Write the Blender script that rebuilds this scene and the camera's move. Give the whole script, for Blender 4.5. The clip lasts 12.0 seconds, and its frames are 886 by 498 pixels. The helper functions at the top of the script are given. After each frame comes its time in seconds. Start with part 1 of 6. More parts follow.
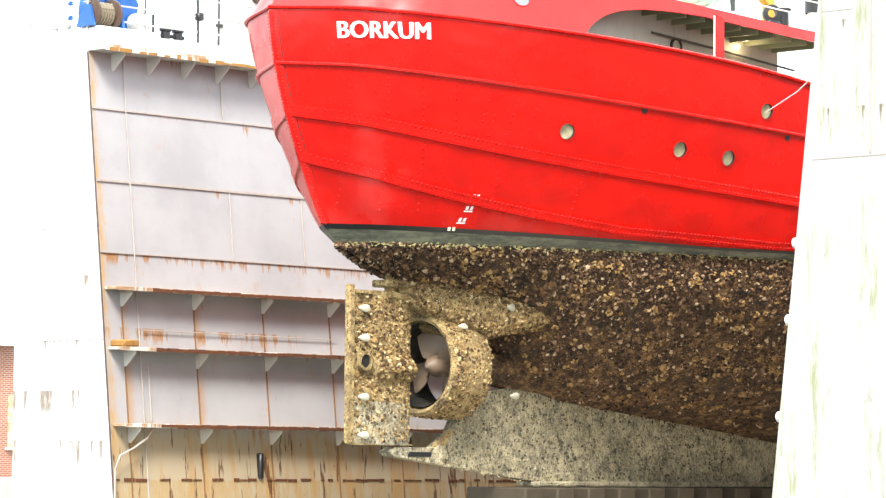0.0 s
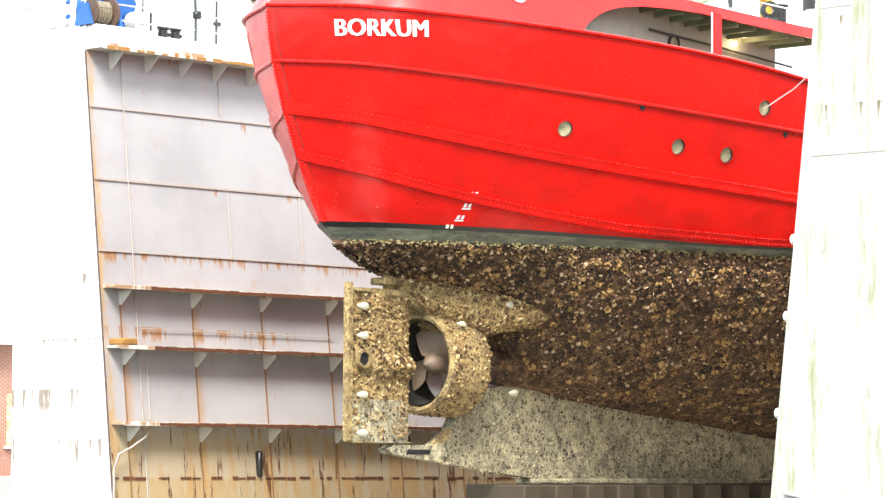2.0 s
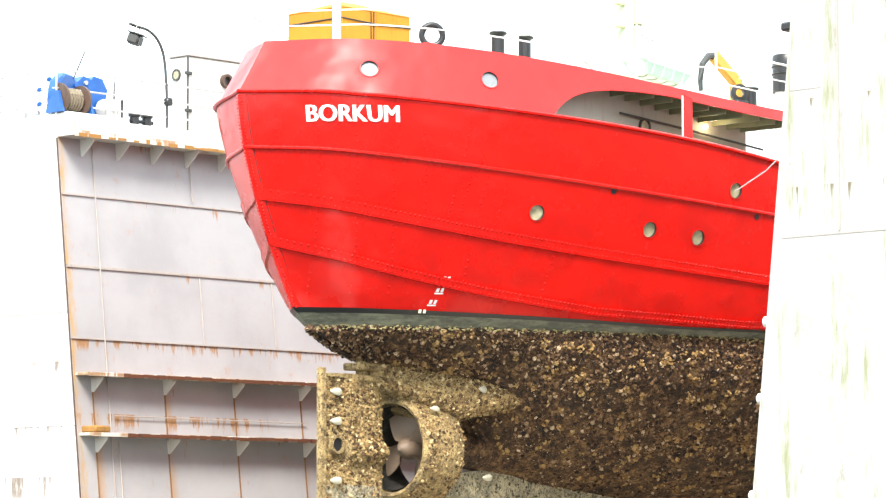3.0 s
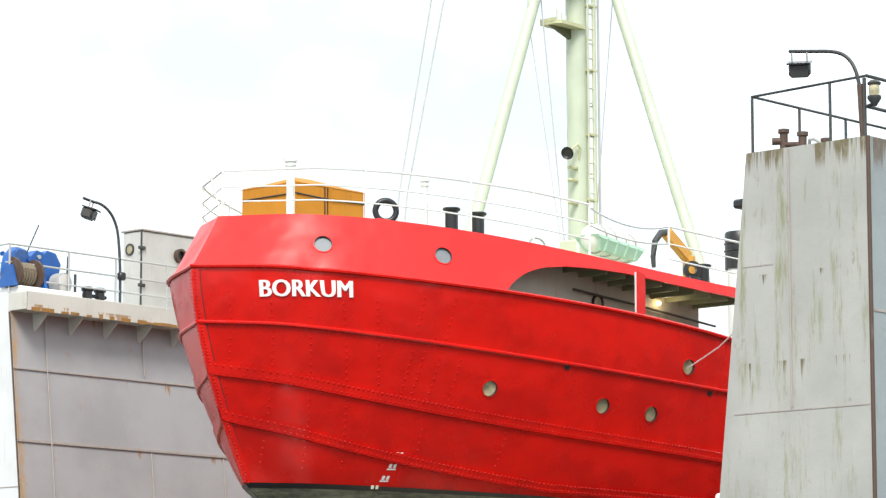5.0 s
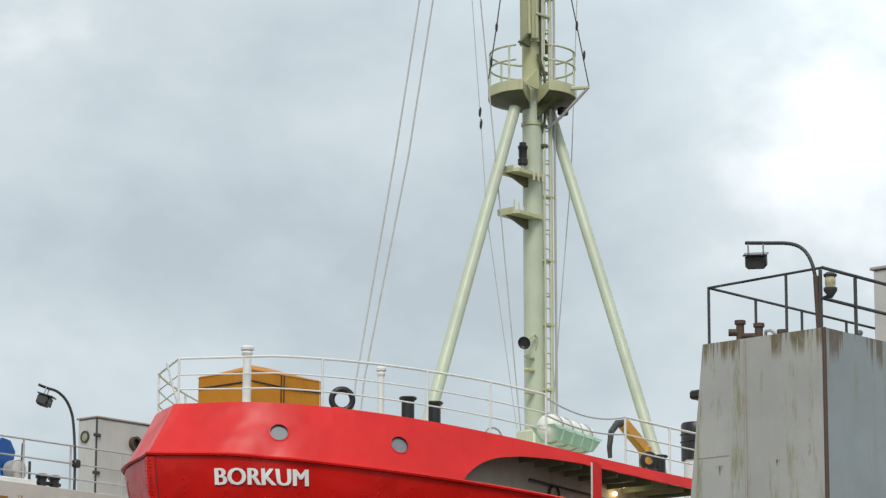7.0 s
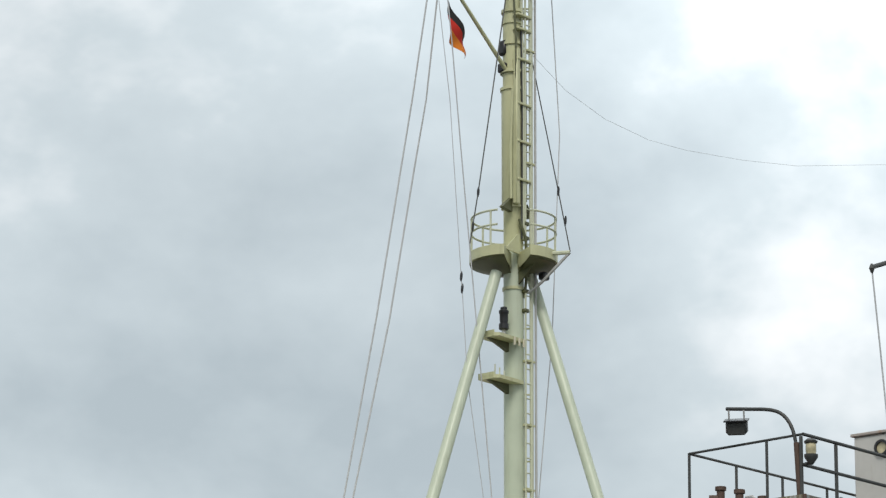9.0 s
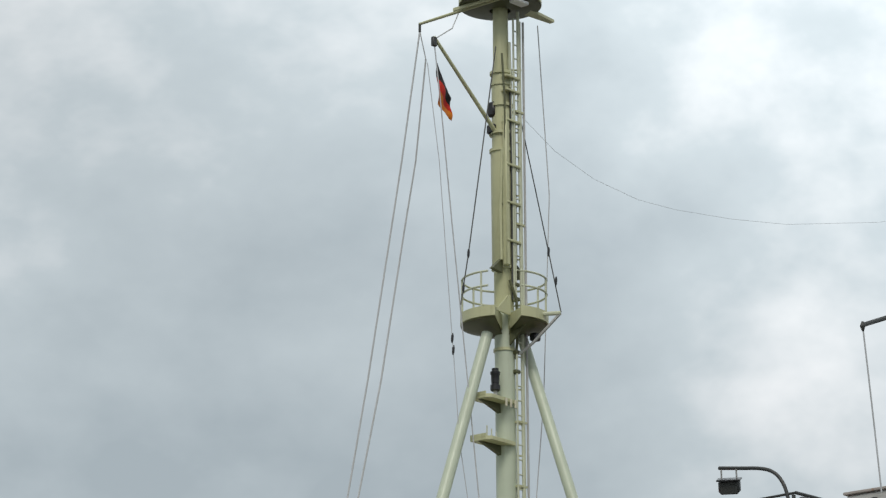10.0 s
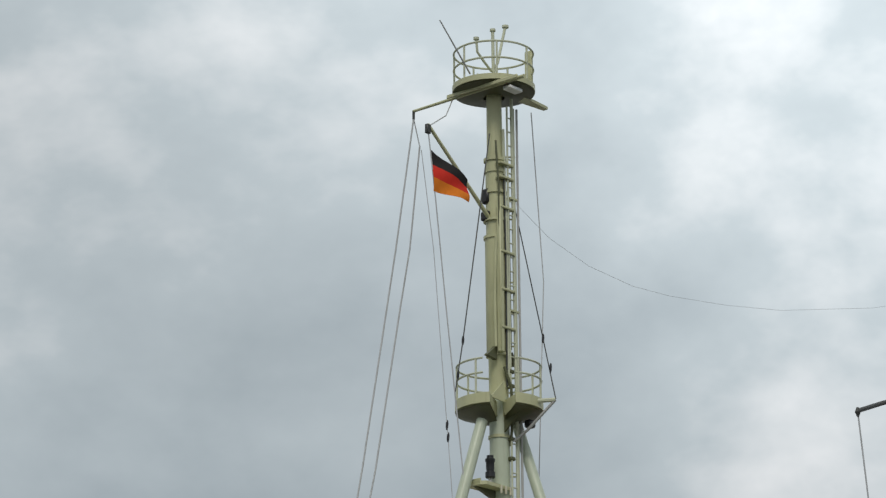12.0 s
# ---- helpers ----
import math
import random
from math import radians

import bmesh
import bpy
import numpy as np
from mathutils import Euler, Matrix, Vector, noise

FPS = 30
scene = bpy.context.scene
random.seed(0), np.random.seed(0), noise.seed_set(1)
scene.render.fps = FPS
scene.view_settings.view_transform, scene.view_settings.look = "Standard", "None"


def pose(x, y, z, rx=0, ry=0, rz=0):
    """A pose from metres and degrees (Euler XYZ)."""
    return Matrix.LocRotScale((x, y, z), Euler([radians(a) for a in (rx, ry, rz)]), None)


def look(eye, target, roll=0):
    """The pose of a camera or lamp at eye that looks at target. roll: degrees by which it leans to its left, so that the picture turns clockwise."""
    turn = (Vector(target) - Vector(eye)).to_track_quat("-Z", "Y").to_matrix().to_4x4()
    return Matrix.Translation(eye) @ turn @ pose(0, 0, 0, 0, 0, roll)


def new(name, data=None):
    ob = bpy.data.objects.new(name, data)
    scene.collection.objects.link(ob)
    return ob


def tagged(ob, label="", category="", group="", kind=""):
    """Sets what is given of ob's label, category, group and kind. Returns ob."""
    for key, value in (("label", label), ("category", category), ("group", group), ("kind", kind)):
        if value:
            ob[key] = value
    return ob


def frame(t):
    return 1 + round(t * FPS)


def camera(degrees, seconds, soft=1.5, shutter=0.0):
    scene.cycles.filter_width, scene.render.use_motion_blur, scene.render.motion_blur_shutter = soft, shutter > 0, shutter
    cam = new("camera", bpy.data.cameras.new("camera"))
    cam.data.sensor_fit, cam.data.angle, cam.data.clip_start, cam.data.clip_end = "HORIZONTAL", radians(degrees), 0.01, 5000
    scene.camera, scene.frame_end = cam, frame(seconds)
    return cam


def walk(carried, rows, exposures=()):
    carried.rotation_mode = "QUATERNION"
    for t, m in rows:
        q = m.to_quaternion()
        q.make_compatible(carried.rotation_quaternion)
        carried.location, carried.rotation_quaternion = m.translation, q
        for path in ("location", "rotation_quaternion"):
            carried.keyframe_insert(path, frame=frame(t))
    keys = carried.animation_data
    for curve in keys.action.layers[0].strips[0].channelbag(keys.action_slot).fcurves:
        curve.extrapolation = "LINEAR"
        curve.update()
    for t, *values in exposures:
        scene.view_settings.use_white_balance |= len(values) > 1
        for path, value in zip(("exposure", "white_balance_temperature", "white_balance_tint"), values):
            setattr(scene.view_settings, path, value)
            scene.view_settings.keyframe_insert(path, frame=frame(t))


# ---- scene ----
# The ship lies along x (bow at +x, rudder stock at the origin), z = 0 is the dock deck.
EYE, HEADING = (-39.511, -39.714, 1.9), 44.0
cam = camera(15.94, 12.0, soft=1.3)
# seconds, turn to the right, tilt up, lean
ROWS = [
    (0.0, 0.000, 3.793, 0.527),
    (0.5, -0.031, 3.750, 0.571),
    (1.0, 0.002, 3.710, 0.465),
    (1.5, 0.028, 3.700, 0.358),
    (2.0, 0.032, 3.749, 0.362),
    (2.3, 0.070, 3.800, 0.207),
    (2.5, 0.150, 3.961, 0.124),
    (2.8, 0.395, 4.616, -0.000),
    (3.0, 0.529, 5.284, -0.100),
    (3.2, 0.591, 5.783, -0.138),
    (4.8, 1.289, 7.982, -0.029),
    (5.0, 1.386, 8.462, 0.001),
    (5.5, 1.556, 9.391, 0.068),
    (6.0, 1.781, 10.235, 0.012),
    (6.5, 1.953, 11.039, 0.004),
    (7.0, 2.173, 11.887, 0.232),
    (7.5, 2.283, 12.684, 0.415),
    (7.7, 2.313, 13.073, 0.415),
    (9.3, 2.576, 15.186, 0.428),
    (9.5, 2.626, 15.411, 0.328),
    (10.0, 2.682, 15.978, -0.066),
    (10.5, 2.765, 16.524, -0.136),
    (11.0, 2.831, 16.899, -0.098),
    (11.5, 2.804, 17.181, -0.230),
    (12.0, 2.794, 17.553, -0.275),
]


def view(turn, tilt, lean):
    a, e = radians(HEADING - turn), radians(tilt)
    way = Vector((math.cos(a) * math.cos(e), math.sin(a) * math.cos(e), math.sin(e)))
    return look(Vector(EYE), Vector(EYE) + way, lean)


EXPOSURES = [(0.0, 2.65), (2.4, 2.65), (3.2, 2.65), (4.8, 1.75), (5.2, 1.45), (5.6, 1.06), (6.2, 0.88), (7.0, 0.69), (7.7, 0.74), (9.3, 0.53), (10.2, 0.27), (11.0, 0.14), (12.0, 0.12)]
walk(cam, [(t, view(a, e, r)) for t, a, e, r in ROWS], EXPOSURES)

# ---------------------------------------------------------------- sky and sun
world = bpy.data.worlds.new("overcast_sky")
scene.world = world
world.use_nodes = True
wn, wl = world.node_tree.nodes, world.node_tree.links
wn.clear()
w_out = wn.new("ShaderNodeOutputWorld")
w_bg = wn.new("ShaderNodeBackground")
w_co = wn.new("ShaderNodeTexCoord")
w_sky = wn.new("ShaderNodeTexSky")
w_sky.sky_type, w_sky.sun_disc = "NISHITA", False
w_sky.sun_elevation, w_sky.sun_rotation = radians(48), radians(231)
w_dim = wn.new("ShaderNodeMix")
w_dim.data_type, w_dim.blend_type = "RGBA", "MULTIPLY"
w_dim.inputs[0].default_value = 1.0
w_dim.inputs[7].default_value = (0.55, 0.55, 0.55, 1)
w_map = wn.new("ShaderNodeMapping")
w_map.inputs["Scale"].default_value = (1.0, 1.0, 1.45)
w_map.inputs["Location"].default_value = (0.37, 0.045, 0.545)
w_n1 = wn.new("ShaderNodeTexNoise")
w_n1.inputs["Scale"].default_value, w_n1.inputs["Detail"].default_value, w_n1.inputs["Roughness"].default_value = 5.2, 6.5, 0.54
w_n1.inputs["Distortion"].default_value = 0.08
w_ramp = wn.new("ShaderNodeValToRGB")
w_ramp.color_ramp.elements[0].position, w_ramp.color_ramp.elements[0].color = 0.36, (3.85, 4.4, 4.68, 1)
w_ramp.color_ramp.elements[1].position, w_ramp.color_ramp.elements[1].color = 0.645, (8.6, 8.75, 8.8, 1)
w_mid = w_ramp.color_ramp.elements.new(0.51)
w_mid.color = (5.15, 5.75, 6.0, 1)
w_mix = wn.new("ShaderNodeMix")
w_mix.data_type = "RGBA"
w_mix.inputs[0].default_value = 0.9
w_bg.inputs["Strength"].default_value = 0.1
wl.new(w_co.outputs["Generated"], w_map.inputs["Vector"])
wl.new(w_map.outputs["Vector"], w_n1.inputs["Vector"])
wl.new(w_n1.outputs["Fac"], w_ramp.inputs["Fac"])
wl.new(w_sky.outputs["Color"], w_dim.inputs[6])
wl.new(w_dim.outputs[2], w_mix.inputs[6])
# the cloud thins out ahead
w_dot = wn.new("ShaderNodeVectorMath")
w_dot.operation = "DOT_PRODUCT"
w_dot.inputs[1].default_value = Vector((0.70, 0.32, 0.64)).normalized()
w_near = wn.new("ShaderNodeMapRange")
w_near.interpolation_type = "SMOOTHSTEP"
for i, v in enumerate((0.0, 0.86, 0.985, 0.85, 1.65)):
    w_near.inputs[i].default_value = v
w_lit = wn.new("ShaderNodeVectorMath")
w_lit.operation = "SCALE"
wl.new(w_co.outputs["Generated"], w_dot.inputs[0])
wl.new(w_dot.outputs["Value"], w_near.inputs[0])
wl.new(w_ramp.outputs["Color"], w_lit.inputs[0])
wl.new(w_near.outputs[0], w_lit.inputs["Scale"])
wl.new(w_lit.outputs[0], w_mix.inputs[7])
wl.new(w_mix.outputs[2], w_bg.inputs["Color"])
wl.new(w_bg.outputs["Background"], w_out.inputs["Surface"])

sun_data = bpy.data.lights.new("sun", "SUN")
sun_data.energy, sun_data.angle, sun_data.color = 1.3, radians(20), (1.0, 0.955, 0.88)
sun = new("sun", sun_data)
sun.matrix_world = look((-39, -31, 56), (0, 0, 0))


# ---------------------------------------------------------------- materials
class Nodes:
    """A small builder for one material's nodes."""

    def __init__(self, name):
        self.m = bpy.data.materials.new(name)
        self.m.use_nodes = True
        self.n, self.l = self.m.node_tree.nodes, self.m.node_tree.links
        self.b = self.n["Principled BSDF"]
        self.co = self.n.new("ShaderNodeTexCoord").outputs["Object"]

    def put(self, socket, value):
        if hasattr(value, "is_linked"):
            self.l.new(value, socket)
        else:
            socket.default_value = value

    def math(self, op, a, b=0.0, c=0.0, clamp=False):
        k = self.n.new("ShaderNodeMath")
        k.operation, k.use_clamp = op, clamp
        for s, v in zip(k.inputs, (a, b, c)):
            self.put(s, v)
        return k.outputs[0]

    def space(self, scale=(1, 1, 1), shift=(0, 0, 0)):
        k = self.n.new("ShaderNodeMapping")
        k.inputs["Scale"].default_value, k.inputs["Location"].default_value = scale, shift
        self.l.new(self.co, k.inputs["Vector"])
        return k.outputs[0]

    def noise(self, scale, detail=4.0, rough=0.55, vec=None, distort=0.0):
        k = self.n.new("ShaderNodeTexNoise")
        k.inputs["Scale"].default_value, k.inputs["Detail"].default_value = scale, detail
        k.inputs["Roughness"].default_value, k.inputs["Distortion"].default_value = rough, distort
        self.l.new(vec or self.co, k.inputs["Vector"])
        return k.outputs["Fac"]

    def cells(self, scale, feature="F1", vec=None, out="Distance"):
        k = self.n.new("ShaderNodeTexVoronoi")
        k.feature = feature
        k.inputs["Scale"].default_value = scale
        self.l.new(vec or self.co, k.inputs["Vector"])
        return k.outputs[out]

    def step(self, value, lo, hi, a=0.0, b=1.0):
        k = self.n.new("ShaderNodeMapRange")
        k.interpolation_type = "SMOOTHSTEP"
        for i, v in enumerate((value, lo, hi, a, b)):
            self.put(k.inputs[i], v)
        return k.outputs[0]

    def ramp(self, fac, *stops):
        k = self.n.new("ShaderNodeValToRGB")
        e = k.color_ramp.elements
        while len(e) < len(stops):
            e.new(0.5)
        for s, (p, c) in zip(e, stops):
            s.position, s.color = p, (*c, 1)
        self.l.new(fac, k.inputs[0])
        return k.outputs[0]

    def mix(self, fac, a, b, blend="MIX"):
        k = self.n.new("ShaderNodeMix")
        k.data_type, k.blend_type = "RGBA", blend
        for s, v in ((k.inputs[0], fac), (k.inputs[6], a), (k.inputs[7], b)):
            self.put(s, (*v, 1) if isinstance(v, tuple) and len(v) == 3 else v)
        return k.outputs[2]

    def xyz(self):
        k = self.n.new("ShaderNodeSeparateXYZ")
        self.l.new(self.co, k.inputs[0])
        return k.outputs

    def random(self):
        return self.n.new("ShaderNodeObjectInfo").outputs["Random"]

    def island(self):
        return self.n.new("ShaderNodeNewGeometry").outputs["Random Per Island"]

    def done(self, color, rough=0.5, metal=0.0, bump=None, strength=0.3, depth=0.01, spec=0.5):
        self.put(self.b.inputs["Base Color"], (*color, 1) if isinstance(color, tuple) and len(color) == 3 else color)
        self.put(self.b.inputs["Roughness"], rough)
        self.put(self.b.inputs["Metallic"], metal)
        self.b.inputs["Specular IOR Level"].default_value = spec
        if bump is not None:
            k = self.n.new("ShaderNodeBump")
            k.inputs["Strength"].default_value, k.inputs["Distance"].default_value = strength, depth
            self.l.new(bump, k.inputs["Height"])
            self.l.new(k.outputs[0], self.b.inputs["Normal"])
        return self.m


def paint(name, color, rough=0.45, dirt=(0.12, 0.1, 0.07), amount=0.35, grain=3.0, metal=0.0):
    """Brushed paint on metal: soft tone changes, grime in drips, faint relief."""
    k = Nodes(name)
    tone = k.noise(grain, 5)
    drip = k.noise(2.0, 6, 0.65, k.space((3.5, 3.5, 0.5)))
    c = k.mix(k.step(tone, 0.3, 0.75, 0, 0.35), color, tuple(v * 0.72 for v in color))
    c = k.mix(k.step(drip, 0.52, 0.78, 0, amount), c, dirt)
    return k.done(c, k.math("MULTIPLY_ADD", tone, 0.3, rough - 0.15), metal, k.noise(9, 3), 0.12, 0.01)


def streaked(name, color, ledges, rust=(0.46, 0.22, 0.06), base_rust=0.45, low=None, moss=0.0, pitch=None):
    """Pale dock paint with rust that runs down from seams and ledges."""
    k = Nodes(name)
    x, y, z = k.xyz()
    along = k.math("ADD", x, y)
    tone = k.noise(0.6, 6, 0.6)
    c = k.mix(k.step(tone, 0.35, 0.7), color, tuple(v * 0.84 for v in color))
    grime = k.noise(1.6, 6, 0.7, k.space((5, 5, 0.45)))
    c = k.mix(k.step(grime, 0.55, 0.8, 0, 0.45), c, (0.36, 0.31, 0.25))
    total = None
    for i, (zl, run, much) in enumerate(ledges):
        pick = k.noise(1.0, 5, 0.75, k.space((2.3 + 0.3 * i, 2.3 + 0.3 * i, 0.03), (7.1 * i, 3.3 * i, 0)))
        down = k.math("SUBTRACT", zl, z)
        reach = k.math("MULTIPLY", k.step(pick, 0.57 - 0.13 * much, 0.68 - 0.13 * much), run)
        m = k.step(k.math("SUBTRACT", reach, down), 0.0, run * 0.6)
        m = k.math("MULTIPLY", m, k.step(down, -0.02, 0.01))
        total = m if total is None else k.math("MAXIMUM", total, m)
    if total is not None:
        edge = k.noise(14, 5, 0.7, k.space((1, 1, 0.35)))
        total = k.math("MULTIPLY", total, k.step(edge, 0.25, 0.55, 0.45, 1.0))
        c = k.mix(k.math("MULTIPLY", total, 0.85), c, k.mix(edge, rust, tuple(v * 0.45 for v in rust)))
    spots = k.noise(3.2, 8, 0.75, k.space((1, 1, 0.5)))
    c = k.mix(k.step(spots, 0.60, 0.68, 0, base_rust), c, rust)
    if pitch:
        first, gap, top = pitch
        near = k.math("MULTIPLY", k.math("FRACT", k.math("DIVIDE", k.math("SUBTRACT", x, first), gap)), gap)
        broad = k.noise(1.0, 4, 0.6, k.space((0.8, 0.8, 0.55)))
        m = k.math("MULTIPLY", k.step(near, 0.02, k.math("MULTIPLY_ADD", broad, 0.7, -0.12), 1.0, 0.0), k.step(broad, 0.38, 0.6, 0.1, 0.6))
        m = k.math("MULTIPLY", m, k.step(z, top - 0.35, top - 0.25, 1.0, 0.0))
        c = k.mix(m, c, (0.36, 0.185, 0.05))
        m = k.math("MULTIPLY", k.step(x, 1.02, k.math("MULTIPLY_ADD", broad, 0.9, 0.8), 1.0, 0.0), k.step(k.noise(2.0, 5, 0.7, k.space((4, 4, 0.5))), 0.42, 0.6, 0.2, 0.8))
        c = k.mix(m, c, (0.42, 0.24, 0.06))
    if low:
        wash = k.noise(1.0, 6, 0.7, k.space((2.4, 2.4, 0.25)))
        lo = k.step(k.math("ADD", z, k.math("MULTIPLY", wash, -1.2)), low - 0.2, low + 0.35, 1.0, 0.0)
        c = k.mix(k.math("MULTIPLY", lo, 0.75), c, (0.35, 0.275, 0.15))
        c = k.mix(k.math("MULTIPLY", lo, k.step(k.noise(1.0, 4, 0.6, k.space((3.0, 3.0, 0.2), (5, 2, 0))), 0.50, 0.64, 0, 0.55)), c, (0.36, 0.19, 0.05))
        c = k.mix(k.math("MULTIPLY", lo, k.step(k.noise(1.0, 5, 0.65, k.space((7, 7, 0.22), (3, 1, 0))), 0.56, 0.62, 0, 0.95)), c, (0.09, 0.04, 0.015))
    if moss:
        g = k.noise(1.3, 6, 0.7, k.space((3, 3, 0.4)))
        c = k.mix(k.step(g, 0.52, 0.72, 0, moss), c, (0.2, 0.21, 0.08))
    relief = k.math("ADD", k.noise(0.8, 3), k.math("MULTIPLY", k.noise(25, 4), 0.12))
    return k.done(c, 0.6, 0.0, relief, 0.35, 0.06)


def hull_red(name="hull_red", lit=(0.62, 0.0065, 0.0025), worn=(0.46, 0.0042, 0.0022), rough=0.16):
    k = Nodes(name)
    tone = k.noise(0.9, 5, 0.6)
    c = k.mix(k.step(tone, 0.35, 0.7), lit, worn)
    run = k.noise(1.5, 6, 0.7, k.space((4, 4, 0.35)))
    c = k.mix(k.step(run, 0.58, 0.8, 0, 0.35), c, (0.40, 0.012, 0.015))
    scar = k.noise(7, 7, 0.8, k.space((1, 1, 1.4)))
    c = k.mix(k.step(scar, 0.74, 0.78, 0, 0.55), c, (0.75, 0.22, 0.18))
    dents = k.math("ADD", k.noise(0.9, 2), k.math("MULTIPLY", k.noise(30, 3), 0.008))
    return k.done(c, k.math("MULTIPLY_ADD", tone, 0.22, rough), 0.0, dents, 0.5, 0.15, 0.34)


def fouled():
    """Hull bottom overgrown with barnacles, mussels and weed."""
    k = Nodes("fouled_bottom")
    big = k.noise(1.1, 5, 0.6)
    mid = k.noise(5.5, 6, 0.7)
    cell = k.cells(13.0)
    tint = k.cells(13.0, out="Color")
    c = k.ramp(mid, (0.34, (0.014, 0.007, 0.003)), (0.46, (0.060, 0.027, 0.010)), (0.56, (0.17, 0.086, 0.033)), (0.70, (0.40, 0.25, 0.11)))
    shell = k.math("MULTIPLY", k.step(cell, 0.12, 0.32, 1, 0), k.step(k.noise(6, 4), 0.5, 0.6))
    c = k.mix(shell, c, k.mix(k.step(tint, 0.2, 0.9), (0.13, 0.095, 0.05), (0.42, 0.36, 0.25)))
    fine = k.noise(24, 6, 0.75)
    c = k.mix(k.step(fine, 0.55, 0.67, 0, 0.7), c, (0.46, 0.29, 0.15))
    c = k.mix(k.step(fine, 0.36, 0.47, 0.9, 0.0), c, (0.010, 0.006, 0.003))
    c = k.mix(k.step(big, 0.40, 0.56, 0.72, 0.0), c, (0.022, 0.012, 0.007))
    c = k.mix(k.step(k.noise(2.3, 5, 0.65, k.space((1, 1, 1), (4, 2, 9))), 0.56, 0.70, 0, 0.5), c, (0.40, 0.225, 0.085))
    h = k.math("ADD", k.math("MULTIPLY", mid, 1.2), k.math("SUBTRACT", k.noise(26, 5), cell))
    return k.done(c, 0.78, 0.0, h, 1.0, 0.06)


def scaled(name, dark, mid, pale, fleck, stretch=1.0):
    """Antifouling under a crust of scale: soft patches, fine flakes, dark pits."""
    k = Nodes(name)
    v = k.space((1, 1, stretch))
    n = k.noise(5, 8, 0.72, v)
    c = k.ramp(n, (0.36, dark), (0.46, mid), (0.58, pale))
    c = k.mix(k.step(k.noise(1.1, 5, 0.65), 0.42, 0.62, 0, 0.55), c, tuple(0.55 * q for q in mid))
    flake = k.noise(32, 5, 0.7, v)
    c = k.mix(k.step(flake, 0.56, 0.66, 0, 0.85), c, fleck)
    pit = k.noise(21, 6, 0.75, k.space((1, 1, 0.8 * stretch), (3, 1, 2)))
    c = k.mix(k.step(pit, 0.38, 0.47, 0.9, 0.0), c, tuple(0.3 * q for q in dark))
    relief = k.math("ADD", k.math("ADD", n, k.math("MULTIPLY", flake, 0.7)), k.math("MULTIPLY", pit, 0.8))
    return k.done(c, 0.78, 0.0, relief, 1.0, 0.07)


def boot():
    k = Nodes("boot_top_band")
    x, y, z = k.xyz()
    n = k.noise(3, 6, 0.7, k.space((1, 1, 3)))
    c = k.mix(k.step(n, 0.4, 0.65), (0.075, 0.078, 0.06), (0.17, 0.172, 0.125))
    c = k.mix(k.step(k.noise(1.2, 6, 0.7, k.space((1, 1, 5))), 0.48, 0.66, 0, 0.8), c, (0.25, 0.25, 0.17))
    return k.done(c, 0.6, 0.0, n, 0.3, 0.02)


def brickwork():
    k = Nodes("red_brickwork")
    t = k.n.new("ShaderNodeTexBrick")
    t.inputs["Color1"].default_value, t.inputs["Color2"].default_value = (0.32, 0.1, 0.05, 1), (0.24, 0.07, 0.04, 1)
    t.inputs["Mortar"].default_value, t.inputs["Scale"].default_value = (0.4, 0.36, 0.3, 1), 1.0
    t.inputs["Mortar Size"].default_value, t.inputs["Brick Width"].default_value, t.inputs["Row Height"].default_value = 0.012, 0.24, 0.08
    swap = k.n.new("ShaderNodeCombineXYZ")
    x, y, z = k.xyz()
    k.l.new(k.math("ADD", x, y), swap.inputs[0])
    k.l.new(z, swap.inputs[1])
    k.l.new(swap.outputs[0], t.inputs["Vector"])
    return k.done(k.mix(k.step(k.noise(0.7, 4), 0.35, 0.7, 0, 0.4), t.outputs["Color"], (0.2, 0.07, 0.05)), 0.85)


def water_mat():
    k = Nodes("harbour_water")
    return k.done((0.035, 0.045, 0.04), 0.12, 0.0, k.noise(1.6, 5), 0.25, 0.1)


def glow(name, color, power):
    k = Nodes(name)
    k.b.inputs["Emission Color"].default_value = (*color, 1)
    k.b.inputs["Emission Strength"].default_value = power
    return k.done(color, 0.4)


def glass_mat():
    k = Nodes("porthole_glass")
    k.b.inputs["Coat Weight"].default_value = 0.15
    return k.done(k.mix(k.step(k.noise(4, 3), 0.4, 0.65), (0.30, 0.27, 0.17), (0.60, 0.53, 0.34)), 0.2, spec=0.3)


LEDGES = [(10.05, 0.5, 0.2), (8.82, 0.3, 0.15), (7.38, 0.2, 0.1), (5.94, 0.28, 0.8), (5.24, 0.7, -0.1), (4.45, 0.38, 0.75), (4.02, 1.3, 0.0), (2.52, 1.1, 0.35), (1.42, 1.3, 1.2)]
WALL_L = streaked("pale_dock_paint", (0.345, 0.34, 0.35), LEDGES, rust=(0.38, 0.165, 0.028), base_rust=0.3, low=1.75, pitch=(1.45, 1.915, 5.2))
WALL_END = streaked("white_dock_paint", (0.68, 0.69, 0.69), [(6.47, 0.3, 0.1), (5.5, 0.35, 0.3), (4.2, 0.4, 0.5), (3.2, 0.7, 0.6), (2.2, 0.8, 0.6)], rust=(0.2, 0.12, 0.06), base_rust=0.12)
WALL_R = streaked("grey_dock_paint", (0.41, 0.405, 0.38), [(10.9, 0.45, 0.95), (7.5, 0.5, 0.3), (8.9, 0.2, 0.1)], rust=(0.15, 0.105, 0.02), base_rust=0.4, moss=0.85)
